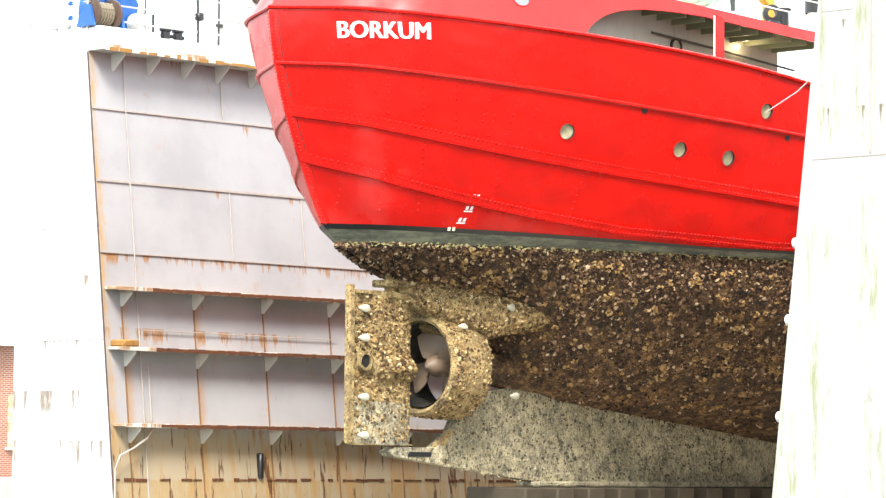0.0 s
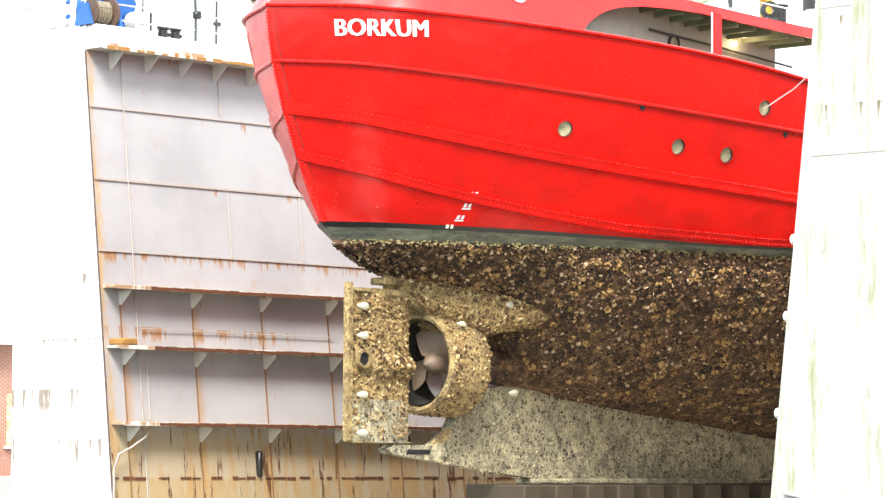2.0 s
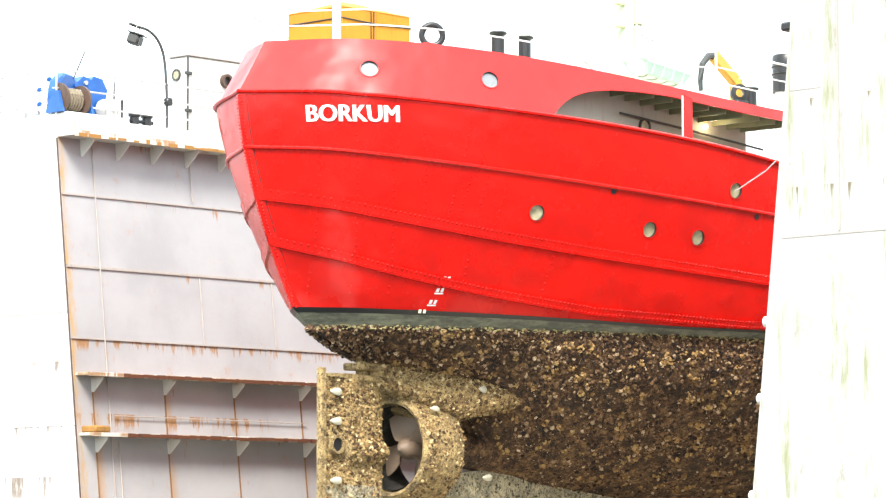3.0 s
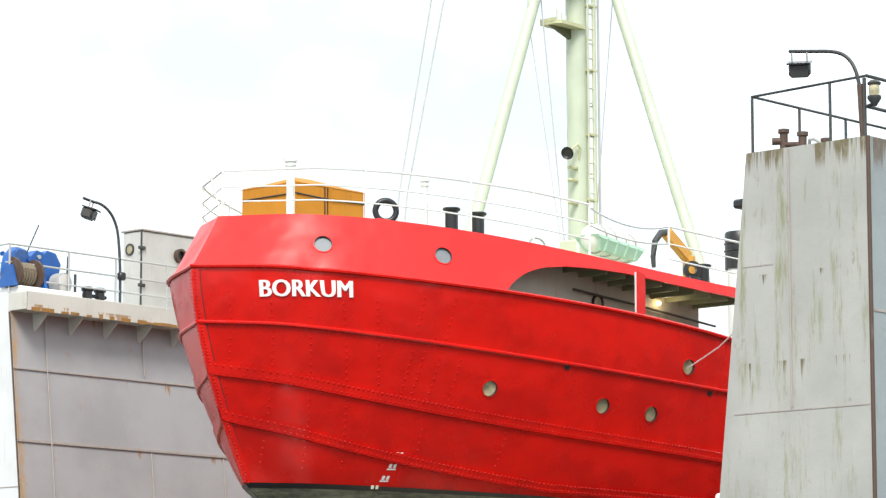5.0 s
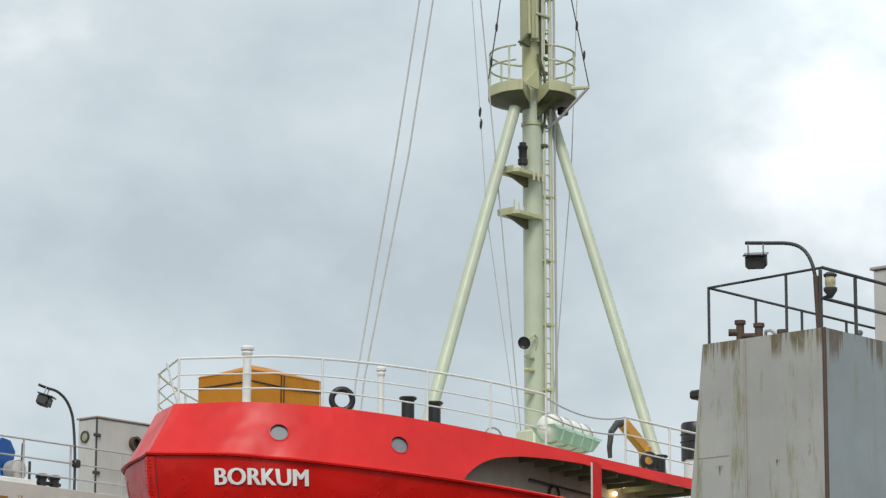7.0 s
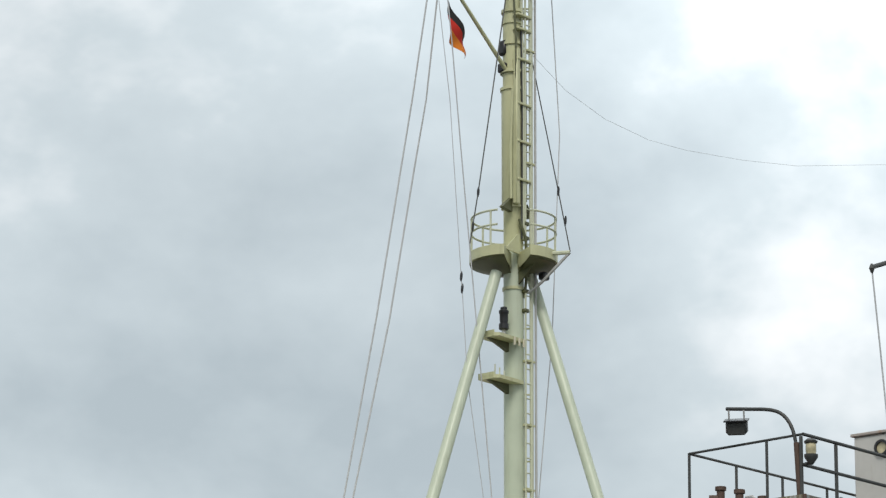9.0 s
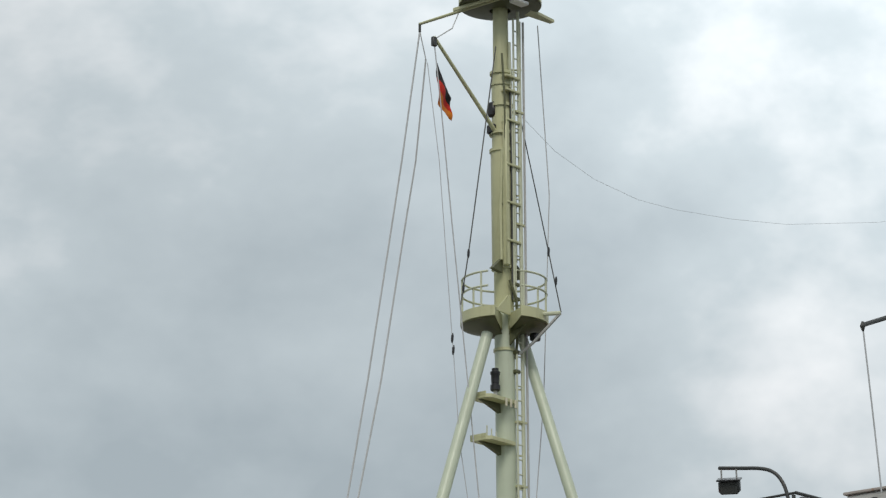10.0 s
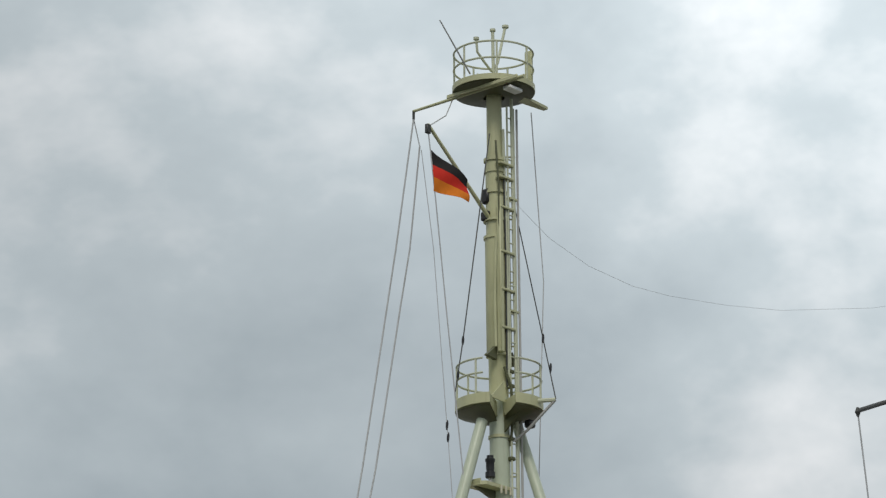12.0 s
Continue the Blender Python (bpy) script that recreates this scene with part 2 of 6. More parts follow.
WALL_OUT = streaked("blue_grey_dock_paint", (0.30, 0.335, 0.345), [(10.9, 0.6, 0.9), (8.2, 0.6, 0.3)], rust=(0.16, 0.1, 0.05), base_rust=0.15, moss=0.3)
RUST = paint("rusty_steel", (0.105, 0.034, 0.012), 0.85, (0.022, 0.010, 0.007), 0.95, 24.0)
OCHRE = paint("ochre_rust", (0.30, 0.15, 0.035), 0.85, (0.10, 0.045, 0.015), 0.8, 6.0)
LEDGE = streaked("rusted_ledge_paint", (0.56, 0.54, 0.49), [(10.12, 0.2, 0.5), (5.30, 0.2, 1.3), (4.12, 0.2, 1.3), (2.6, 0.2, 1.3)], rust=(0.40, 0.2, 0.06), base_rust=0.4)
SEAM = paint("weld_seam", (0.38, 0.34, 0.31), 0.7, (0.25, 0.1, 0.03), 0.6, 5.0)
FRAME = paint("rust_stained_frame", (0.20, 0.10, 0.04), 0.8, (0.06, 0.03, 0.015), 0.8, 3.0)
PIPE_GREY = paint("galvanised_pipe", (0.42, 0.42, 0.41), 0.45, (0.25, 0.16, 0.08), 0.4, 6.0)
DARK = paint("dark_steel", (0.045, 0.047, 0.045), 0.5, (0.1, 0.06, 0.03), 0.4, 8.0)
BLACK = paint("black_paint", (0.016, 0.016, 0.018), 0.38, (0.06, 0.05, 0.04), 0.3, 8.0)
BLUE = paint("blue_machine_paint", (0.015, 0.10, 0.36), 0.45, (0.03, 0.04, 0.07), 0.6, 6.0)
BROWNPIPE = paint("brown_oxide_pipe", (0.085, 0.05, 0.035), 0.65, (0.2, 0.17, 0.14), 0.5, 7.0)
RED = hull_red()
# Seam grime and edge shadow together, put into one dark colour.
DARKRED = paint("seam_grime_and_shadow_red", (0.10, 0.008, 0.006), 0.7, (0.04, 0.02, 0.015), 0.5)
# Lighter copy of RED: sky light on the upper strake is in the colour.
LIGHTRED = hull_red("upper_strake_lit_red", (0.68, 0.020, 0.018), (0.58, 0.015, 0.014), 0.25)
WHITE = paint("white_paint", (0.74, 0.74, 0.72), 0.45, (0.35, 0.3, 0.24), 0.25)
LETTER = paint("letter_white_paint", (0.86, 0.86, 0.84), 0.4, (0.6, 0.55, 0.5), 0.15)
CREAM = paint("pale_green_paint", (0.52, 0.54, 0.40), 0.45, (0.30, 0.28, 0.18), 0.35)
HOUSE = paint("deckhouse_grey_white_paint", (0.42, 0.42, 0.36), 0.5, (0.2, 0.17, 0.1), 0.5)
ROPE = paint("weathered_rope", (0.20, 0.165, 0.115), 0.9, (0.08, 0.06, 0.04), 0.5, 14.0)
# Darker than the pale deck paint: shade under the poop is in the colour.
SOFFIT = paint("shaded_green_soffit", (0.20, 0.22, 0.14), 0.55, (0.12, 0.1, 0.06), 0.5)
MAST = paint("mast_pale_green_paint", (0.50, 0.50, 0.30), 0.45, (0.22, 0.2, 0.10), 0.45, 2.0)
# Paler copy of MAST: brighter exposure low down is put into the colour.
MINT = paint("lower_mast_lit_mint", (0.48, 0.53, 0.41), 0.42, (0.30, 0.30, 0.18), 0.35, 1.5)
CABIN = paint("cabin_grey_paint", (0.50, 0.49, 0.46), 0.5, (0.3, 0.22, 0.12), 0.35, 2.0)
# Darker copy of MAST: shade under platforms and brackets is put into the colour.
MASTDARK = paint("mast_shaded_green", (0.085, 0.09, 0.038), 0.5, (0.16, 0.14, 0.08), 0.4, 2.0)
TAN = paint("ochre_canvas", (0.47, 0.185, 0.008), 0.8, (0.22, 0.085, 0.006), 0.5, 2.5)
YELLOW = paint("crane_yellow", (0.62, 0.30, 0.04), 0.45, (0.3, 0.16, 0.05), 0.3)
RAFT = paint("raft_pale_green", (0.42, 0.62, 0.50), 0.4, (0.5, 0.52, 0.45), 0.3)
RAFTTOP = paint("raft_white", (0.72, 0.74, 0.68), 0.4, (0.45, 0.42, 0.36), 0.35)
FOUL = fouled()
SCALE = scaled("scaly_antifouling", (0.09, 0.078, 0.05), (0.40, 0.35, 0.235), (0.66, 0.57, 0.36), (0.88, 0.82, 0.62), 0.75)
CRUST = scaled("barnacled_casting", (0.075, 0.042, 0.015), (0.37, 0.245, 0.10), (0.60, 0.43, 0.18), (0.88, 0.75, 0.46))
# Near-black: the shade inside the nozzle is put into this colour.
BORESHADE = scaled("nozzle_bore_shade", (0.008, 0.006, 0.004), (0.022, 0.018, 0.012), (0.05, 0.04, 0.03), (0.09, 0.075, 0.05))
BOOT = boot()
WEED = paint("dry_weed", (0.34, 0.29, 0.13), 0.85, (0.12, 0.1, 0.04), 0.6, 9.0)
ZINC = paint("zinc_anode", (0.55, 0.52, 0.40), 0.6, (0.35, 0.3, 0.2), 0.4, 8.0)
BRONZE = paint("propeller_bronze", (0.22, 0.15, 0.10), 0.5, (0.2, 0.15, 0.1), 0.5, 3.0)
WIRE = paint("steel_wire", (0.50, 0.51, 0.52), 0.45, (0.2, 0.2, 0.18), 0.3, 9.0)
WOOD = paint("keel_block_timber", (0.05, 0.037, 0.022), 0.85, (0.05, 0.04, 0.03), 0.7, 4.0)
DECKPAINT = paint("dock_deck_steel", (0.50, 0.45, 0.36), 0.75, (0.2, 0.1, 0.05), 0.6, 2.0)
BRICK = brickwork()
ROOFING = paint("grey_roof_tiles", (0.2, 0.2, 0.21), 0.8, (0.1, 0.1, 0.1), 0.5, 5.0)
WATER = water_mat()
GLASS = glass_mat()
DARKGLASS = paint("dark_porthole_glass", (0.20, 0.215, 0.23), 0.3, (0.2, 0.2, 0.18), 0.4, 5.0)
BULB = glow("warm_bulb", (1.0, 0.58, 0.2), 4.0)
CONCRETE = paint("quay_concrete", (0.42, 0.405, 0.38), 0.85, (0.15, 0.14, 0.12), 0.5, 1.2)
FLAG_BLACK = paint("flag_black", (0.014, 0.012, 0.012), 0.85, (0.03, 0.02, 0.02), 0.2)
FLAG_RED = paint("flag_red", (0.62, 0.022, 0.008), 0.85, (0.35, 0.02, 0.01), 0.2)
FLAG_GOLD = paint("flag_gold", (0.75, 0.20, 0.008), 0.85, (0.5, 0.2, 0.02), 0.2)


# ---------------------------------------------------------------- mesh helpers
class Geo:
    """Collects vertices and faces of one part, in world metres."""

    def __init__(self):
        self.v, self.f, self.sharp = [], [], False

    def add(self, verts, faces):
        o = len(self.v)
        self.v += [tuple(p) for p in verts]
        self.f += [tuple(i + o for i in f) for f in faces]
        return self

    def box(self, lo, hi, bevel=0.0, m=None):
        b = min(bevel, 0.45 * min(abs(hi[i] - lo[i]) for i in range(3)))
        if b <= 0:
            vs = [(x, y, z) for z in (lo[2], hi[2]) for y in (lo[1], hi[1]) for x in (lo[0], hi[0])]
            fs = [(0, 2, 3, 1), (4, 5, 7, 6), (0, 1, 5, 4), (2, 6, 7, 3), (0, 4, 6, 2), (1, 3, 7, 5)]
        else:
            bm = bmesh.new()
            bmesh.ops.create_cube(bm, size=1.0)
            for w in bm.verts:
                w.co = Vector([(lo[i] + hi[i]) / 2 + w.co[i] * (hi[i] - lo[i]) for i in range(3)])
            bmesh.ops.bevel(bm, geom=bm.edges[:], offset=b, segments=1, affect="EDGES")
            bm.verts.index_update()
            vs = [w.co[:] for w in bm.verts]
            fs = [[w.index for w in f.verts] for f in bm.faces]
            bm.free()
        if m is not None:
            vs = [tuple(m @ Vector(p)) for p in vs]
        return self.add(vs, fs)

    def rod(self, a, b, r, r2=None, n=10, caps=True):
        a, b = Vector(a), Vector(b)
        r2 = r if r2 is None else r2
        q = (b - a).to_track_quat("Z", "Y")
        vs = []
        for p, rr in ((a, r), (b, r2)):
            vs += [p + q @ Vector((rr * math.cos(2 * math.pi * i / n), rr * math.sin(2 * math.pi * i / n), 0)) for i in range(n)]
        fs = [(i, (i + 1) % n, n + (i + 1) % n, n + i) for i in range(n)]
        if caps:
            fs += [tuple(range(n))[::-1], tuple(range(n, 2 * n))]
        return self.add(vs, fs)

    def tube(self, pts, r, n=8, closed=False):
        pts = [Vector(p) for p in pts]
        k = len(pts)
        vs, up = [], Vector((0.13, 0.21, 0.97))
        for i, p in enumerate(pts):
            a = pts[(i - 1) % k] if closed or i else p
            b = pts[(i + 1) % k] if closed or i < k - 1 else p
            d = (b - a).normalized()
            s = d.cross(up).normalized()
            w = s.cross(d)
            rr = r[i] if isinstance(r, (list, tuple)) else r
            vs += [p + rr * (math.cos(2 * math.pi * j / n) * s + math.sin(2 * math.pi * j / n) * w) for j in range(n)]
        fs = []
        for i in range(k if closed else k - 1):
            o, q = i * n, ((i + 1) % k) * n
            fs += [(o + j, q + j, q + (j + 1) % n, o + (j + 1) % n) for j in range(n)]
        if not closed:
            fs += [tuple(range(n)), tuple(range((k - 1) * n, k * n))[::-1]]
        return self.add(vs, fs)

    def lathe(self, profile, base=(0, 0, 0), axis=(0, 0, 1), n=20, closed=False):
        """profile: (radius, height) pairs along the axis."""
        q = Vector(axis).to_track_quat("Z", "Y")
        vs = [Vector(base) + q @ Vector((r * math.cos(2 * math.pi * i / n), r * math.sin(2 * math.pi * i / n), h)) for r, h in profile for i in range(n)]
        k = len(profile)
        fs = [(j * n + i, j * n + (i + 1) % n, ((j + 1) % k) * n + (i + 1) % n, ((j + 1) % k) * n + i) for j in range(k if closed else k - 1) for i in range(n)]
        if not closed:
            fs += [tuple(range(n))[::-1], tuple(range((k - 1) * n, k * n))]
        return self.add(vs, fs)

    def grid(self, fn, nu, nv, skip=None):
        vs = [fn(i / nu, j / nv) for i in range(nu + 1) for j in range(nv + 1)]
        fs = [(i * (nv + 1) + j, (i + 1) * (nv + 1) + j, (i + 1) * (nv + 1) + j + 1, i * (nv + 1) + j + 1) for i in range(nu) for j in range(nv) if not (skip and skip(i / nu, j / nv))]
        return self.add(vs, fs)

    def slab(self, outline, lo, hi, plane="z"):
        """A plate: an outline in two axes, drawn out along the third."""
        def at(p, h):
            return {"z": (p[0], p[1], h), "y": (p[0], h, p[1]), "x": (h, p[0], p[1])}[plane]
        n = len(outline)
        vs = [at(p, lo) for p in outline] + [at(p, hi) for p in outline]
        fs = [(i, (i + 1) % n, n + (i + 1) % n, n + i) for i in range(n)] + [tuple(range(n))[::-1], tuple(range(n, 2 * n))]
        return self.add(vs, fs)


def thing(name, at, label, category, group="", kind=""):
    ob = new(name)
    ob.empty_display_size = 0.2
    ob.location = at
    return tagged(ob, label, category, group, kind)


def build(name, g, material, smooth=True, mats=None):
    me = bpy.data.meshes.new(name)
    me.from_pydata(g.v, [], g.f)
    bm = bmesh.new()
    bm.from_mesh(me)
    bmesh.ops.recalc_face_normals(bm, faces=bm.faces[:])
    bm.to_mesh(me)
    bm.free()
    me.materials.append(material)
    if smooth:
        me.polygons.foreach_set("use_smooth", [True] * len(me.polygons))
        me.set_sharp_from_angle(angle=radians(38))
    me.update()
    return new(name, me)


def part(name, g, material, parent, label="", smooth=True):
    ob = build(name, g, material, smooth)
    ob.parent = parent
    if parent.parent is None:
        ob.matrix_parent_inverse = Matrix.Translation(-parent.location)
    return tagged(ob, label)


def solo(name, g, material, label, category, group="", kind="", smooth=True):
    return tagged(build(name, g, material, smooth), label, category, group, kind)


# ---------------------------------------------------------------- water, quay, dock deck
g = Geo()
g.add([(-2500, -2500, -0.9), (2500, -2500, -0.9), (2500, 2500, -0.9), (-2500, 2500, -0.9)], [(0, 1, 2, 3)])
solo("water", g, WATER, "dull green harbour water under an overcast sky", "water", kind="structure")
g = Geo().box((-90, -70, -0.85), (-34, -36.5, 0.25), 0.05)
solo("pavement", g, CONCRETE, "worn grey concrete quay beside the harbour basin", "quay", kind="structure")
g = Geo().box((-60, 48, -0.85), (140, 200, 1.0), 0.05)
solo("ground", g, CONCRETE, "shipyard ground behind the floating dock", "ground", kind="structure")
g = Geo().box((0.55, -11.7, -1.6), (78, 11.5, 0.0))
solo("floor", g, DECKPAINT, "dark rusty steel deck of the floating dock", "dock deck", kind="structure")

X_L, X_R, TOP_L, TOP_R = 1.0, 0.65, 10.38, 10.90
SLOPE = 0.115
X_FAR = 76.0


def inner(z, top):
    """Half the dock's inner width at a height."""
    return 9.4 - SLOPE * (top - z)


# ---- far wing wall
wing = thing("wall_north", (X_L, 10.4, 0), "pale grey far wing wall of the floating dock, streaked with rust", "dock wall", kind="structure")
zl = [0.0, 1.42, 2.55, 4.05, 5.27, 5.94, 7.38, 8.85, TOP_L]
g = Geo()
g.grid(lambda u, v: (X_L + (X_FAR - X_L) * u, inner(TOP_L * v, TOP_L), TOP_L * v), 20, 12)
part("inner_plating", g, WALL_L, wing, "pale grey plating with rust streaks")
g = Geo()
g.slab([(inner(0, TOP_L), 0), (11.57, 0), (11.57, TOP_L), (9.4, TOP_L)], X_L - 0.012, X_L, "x")
part("end_plating", g, WALL_END, wing, "white painted end plating")
g = Geo()
g.box((X_L, 11.3, 0), (X_FAR, 11.57, TOP_L))
g.box((X_L, 9.45, TOP_L - 0.04), (X_FAR, 11.3, TOP_L))
part("outer_plating", g, WALL_END, wing)


rust_rng = random.Random(11)


def ledge(z, reach, thick, x0, name="stringer", lip=0.075):
    y = inner(z, TOP_L)
    e = Geo().box((x0, y - reach, z), (X_FAR, y + 0.05, z + thick), 0.008)
    if lip < thick + 0.01:
        lip = 0
    else:
        e.box((x0, y - reach - 0.003, z - lip + thick), (X_FAR, y - reach + 0.02, z + thick - 0.006))
    ob = part(name, e, LEDGE, wing, "rust-edged horizontal ledge")
    if lip:
        f = Geo()
        low = z - lip + thick
        tall = min(lip, 0.09)
        xa = x0 + (0.9 if lip < 0.2 else 0.1)
        while xa < 16:
            xb = xa + rust_rng.uniform(0.05, 0.32)
            f.box((xa, y - reach - 0.012, low - rust_rng.uniform(-0.01, 0.014)), (xb, y - reach - 0.004, low + tall * rust_rng.uniform(0.75 if lip < 0.2 else 0.4, 1.0)))
            xa = xb + rust_rng.choice((0.0, 0.0, 0.0, 0.0, 0.008) if lip < 0.2 else (0.0, 0.05, 0.2))
        f.box((16, y - reach - 0.012, low), (X_FAR, y - reach - 0.004, low + tall))
        part("edge_scale", f, RUST if lip < 0.2 else OCHRE, ob, "flaking brown rust along the edge")
    return ob


def bracket(x, z, reach, drop, name="bracket"):
    y = inner(z, TOP_L)
    e = Geo().slab([(y - reach + 0.02, z), (y + 0.02, z), (y + 0.02 - SLOPE * drop, z - drop), (y - 0.06 - SLOPE * drop, z - drop), (y - reach + 0.02, z - 0.07)], x - 0.012, x + 0.012, "x")
    return part(name, e, LEDGE, wing)


for z in (5.2, 4.0, 2.48):
    ledge(z, 0.42, 0.06, X_L + 0.05)
    for i in range(12):
        bracket(1.45 + 1.915 * i, z, 0.40, 0.32)
ledge(10.02, 0.55, 0.36, X_L - 0.02, "coping", 0.38)
for i in range(24):
    bracket(1.58 + 0.94 * i, 10.02, 0.46, 0.36)
# frames under the ledges
for z0, z1 in ((4.06, 5.2), (2.54, 4.0), (1.42, 2.48), (0.0, 1.42)):
    for i in range(12):
        x = 1.45 + 1.915 * i
        g = Geo()
        ya, yb = inner(z0, TOP_L), inner(z1, TOP_L)
        g.add([(x - 0.007, ya + 0.02, z0), (x + 0.007, ya + 0.02, z0), (x + 0.007, yb + 0.02, z1), (x - 0.007, yb + 0.02, z1),
               (x - 0.007, ya - 0.03, z0), (x + 0.007, ya - 0.03, z0), (x + 0.007, yb - 0.03, z1), (x - 0.007, yb - 0.03, z1)],
              [(4, 5, 6, 7), (0, 4, 7, 3), (1, 2, 6, 5), (0, 1, 5, 4), (3, 7, 6, 2)])
        part("frame", g, FRAME, wing, "rusty vertical stiffener")
# weld seams above
g, xa, y = Geo(), X_L, inner(1.42, TOP_L)
while xa < 20:
    xb = xa + rust_rng.uniform(0.06, 0.34)
    g.box((xa, y - 0.02, 1.42 + rust_rng.uniform(-0.03, 0.0)), (xb, y + 0.03, 1.435 + rust_rng.uniform(0, 0.03)))
    xa = xb + rust_rng.choice((0.0, 0.03, 0.12, 0.3))
part("rusted_seam", g, RUST, wing, "broken rusty seam low on the wall")
for z, h in ((8.85, 0.03), (7.38, 0.05), (5.94, 0.03)):
    y = inner(z, TOP_L)
    part("seam", Geo().box((X_L, y - 0.03, z), (X_FAR, y + 0.03, z + h)), SEAM, wing)
for x, z0, z1 in ((1.86, 0.05, 9.9), (4.5, 8.95, 9.95), (4.55, 5.98, 7.36), (6.6, 5.98, 7.36), (8.9, 7.42, 8.83), (2.05, 2.6, 3.9)):
    part("conduit", Geo().tube([(x, inner(z, TOP_L) - 0.03, z) for z in (z0, (z0 + z1) / 2, z1)], 0.014, 6), SEAM, wing)
part("pipe", Geo().tube([(1.95, inner(4.42, TOP_L) - 0.06, 4.42), (7.3, inner(4.42, TOP_L) - 0.06, 4.40)], 0.011, 6), SEAM, wing)
part("junction_plate", Geo().box((1.12, 8.25, 4.06), (1.52, 8.72, 4.20), 0.03), OCHRE, wing, "rusted plate")
g = Geo().tube([(1.9, 8.25, 2.45), (1.7, 8.2, 2.25), (1.35, 8.2, 2.05), (1.0, 8.2, 1.9), (0.93, 8.25, 1.6), (0.93, 8.25, 0.4)], 0.022, 8)
part("drain_pipe", g, SEAM, wing, "bent grey-brown drain pipe")
part("edge_pipe", Geo().tube([(0.96, inner(z, TOP_L) - 0.01, z) for z in (0.2, 3.0, 6.0, 9.0, 10.0)], 0.02, 6), BROWNPIPE, wing)
part("hatch_slot", Geo().box((4.86, 8.30, 1.45), (4.98, 8.46, 1.98), 0.03), BLACK, wing, "dark drain slot")
for z in (6.47, 4.2):
    part("seam", Geo().box((X_L - 0.02, inner(z, TOP_L), z), (X_L - 0.01, 11.57, z + 0.02)), SEAM, wing)

# ---- near wing wall
wing = thing("wall_south", (X_R, -10.6, 0), "grey near wing wall of the floating dock with green stains", "dock wall", kind="structure")
YO = -11.77
g = Geo().grid(lambda u, v: (X_R + (X_FAR - X_R) * u, -inner(TOP_R * v, TOP_R), TOP_R * v), 12, 8)
part("inner_plating", g, WALL_R, wing)
g = Geo()
g.slab([(-inner(0, TOP_R), 0), (YO, 0), (YO, TOP_R), (-9.4, TOP_R)], X_R - 0.012, X_R, "x")
part("end_plating", g, WALL_R, wing, "grey end plating with green and brown stains")
part("outer_plating", Geo().box((X_R, YO, -0.8), (X_FAR, YO + 0.25, TOP_R)), WALL_OUT, wing, "blue-grey outer plating")
part("top_plating", Geo().box((X_R, YO + 0.25, TOP_R - 0.03), (X_FAR, -9.42, TOP_R)), WALL_OUT, wing)
part("corner_post", Geo().rod((X_R - 0.005, YO + 0.01, -0.8), (X_R - 0.005, YO + 0.01, TOP_R), 0.035, n=10), BROWNPIPE, wing, "rust-stained corner bar")
part("conduit", Geo().tube([(X_R - 0.03, -10.235, 10.88), (X_R - 0.03, -10.235, 6.75)], 0.016, 6), SEAM, wing)
part("seam", Geo().box((X_R - 0.02, -11.7, 6.70), (X_R - 0.01, -9.1, 6.72)), SEAM, wing)
part("seam", Geo().box((X_R - 0.018, -9.9, 9.05), (X_R - 0.01, -9.3, 9.065)), SEAM, wing)
part("seam", Geo().box((X_R + 0.05, YO - 0.012, 8.15), (X_FAR, YO - 0.002, 8.19)), SEAM, wing)
for z in (5.40, 4.17, 2.62):
    part("bollard_pin", Geo().rod((0.8, -inner(z, TOP_R) + 0.14, z), (0.8, -inner(z, TOP_R) - 0.1, z), 0.09, n=12), WHITE, wing, "short white pin")
part("drain_pipe", Geo().tube([(0.6, -8.6, 1.35), (0.6, -8.9, 1.3), (0.6, -9.0, 1.1), (0.6, -9.0, 0.2)], 0.03, 8), PIPE_GREY, wing)

# ---- brick building behind the far wing
b = thing("brick_building", (38, 62, 1.0), "red brick shipyard building with a grey tiled roof", "building")
part("wall", Geo().box((16, 61, 1.0), (42, 75, 6.35)), BRICK, b, "red brick wall", False)
part("roof", Geo().slab([(60.4, 6.3), (75.6, 6.3), (68, 11.0)], 15.5, 42.4, "x"), ROOFING, b, "grey tiled roof", False)
part("eaves", Geo().box((15.5, 60.3, 6.25), (42.4, 60.9, 6.5)), WHITE, b)
for x in (35.2, 37.9, 40.3):
    w = part("window", Geo().box((x - 0.55, 60.93, 2.2), (x + 0.55, 61.05, 4.3)), GLASS, b)
    part("sill", Geo().box((x - 0.65, 60.85, 2.1), (x + 0.65, 61.0, 2.2)), WHITE, w)


# ---------------------------------------------------------------- the ship's hull
def sheer(x):
    x = min(x, 8.5)
    return 9.4082 - 0.0722 * x + 0.00204 * x * x - 0.000712 * x ** 3


def rail_z(x):
    x = min(x, 9.0)
    return 8.408 - 0.1005 * x + 0.00264 * x * x


def seam_a(x):
    x = min(x, 9.0)
    return 7.391 - 0.1775 * x + 0.01708 * x * x - 0.00097 * x ** 3


def seam_b(x):
    return 6.495 - 0.2329 * x + 0.0327 * x * x - 0.00317 * x ** 3 if x < 3.2 else 5.98 - 0.04 * min(x - 3.2, 3)


def paint_line(x):
    return 5.934 - 0.0297 * min(x, 5) - 0.0005 * min(x, 5) ** 2


def scum_line(x):
    return 5.655 - 0.006 * min(x, 8)


def top_line(x):
    x = min(x, 9.0)
    return 10.4902 - 0.07006 * x - 0.01186 * x * x + 0.001285 * x ** 3


CHORD, DENT = 0.9, 1.55


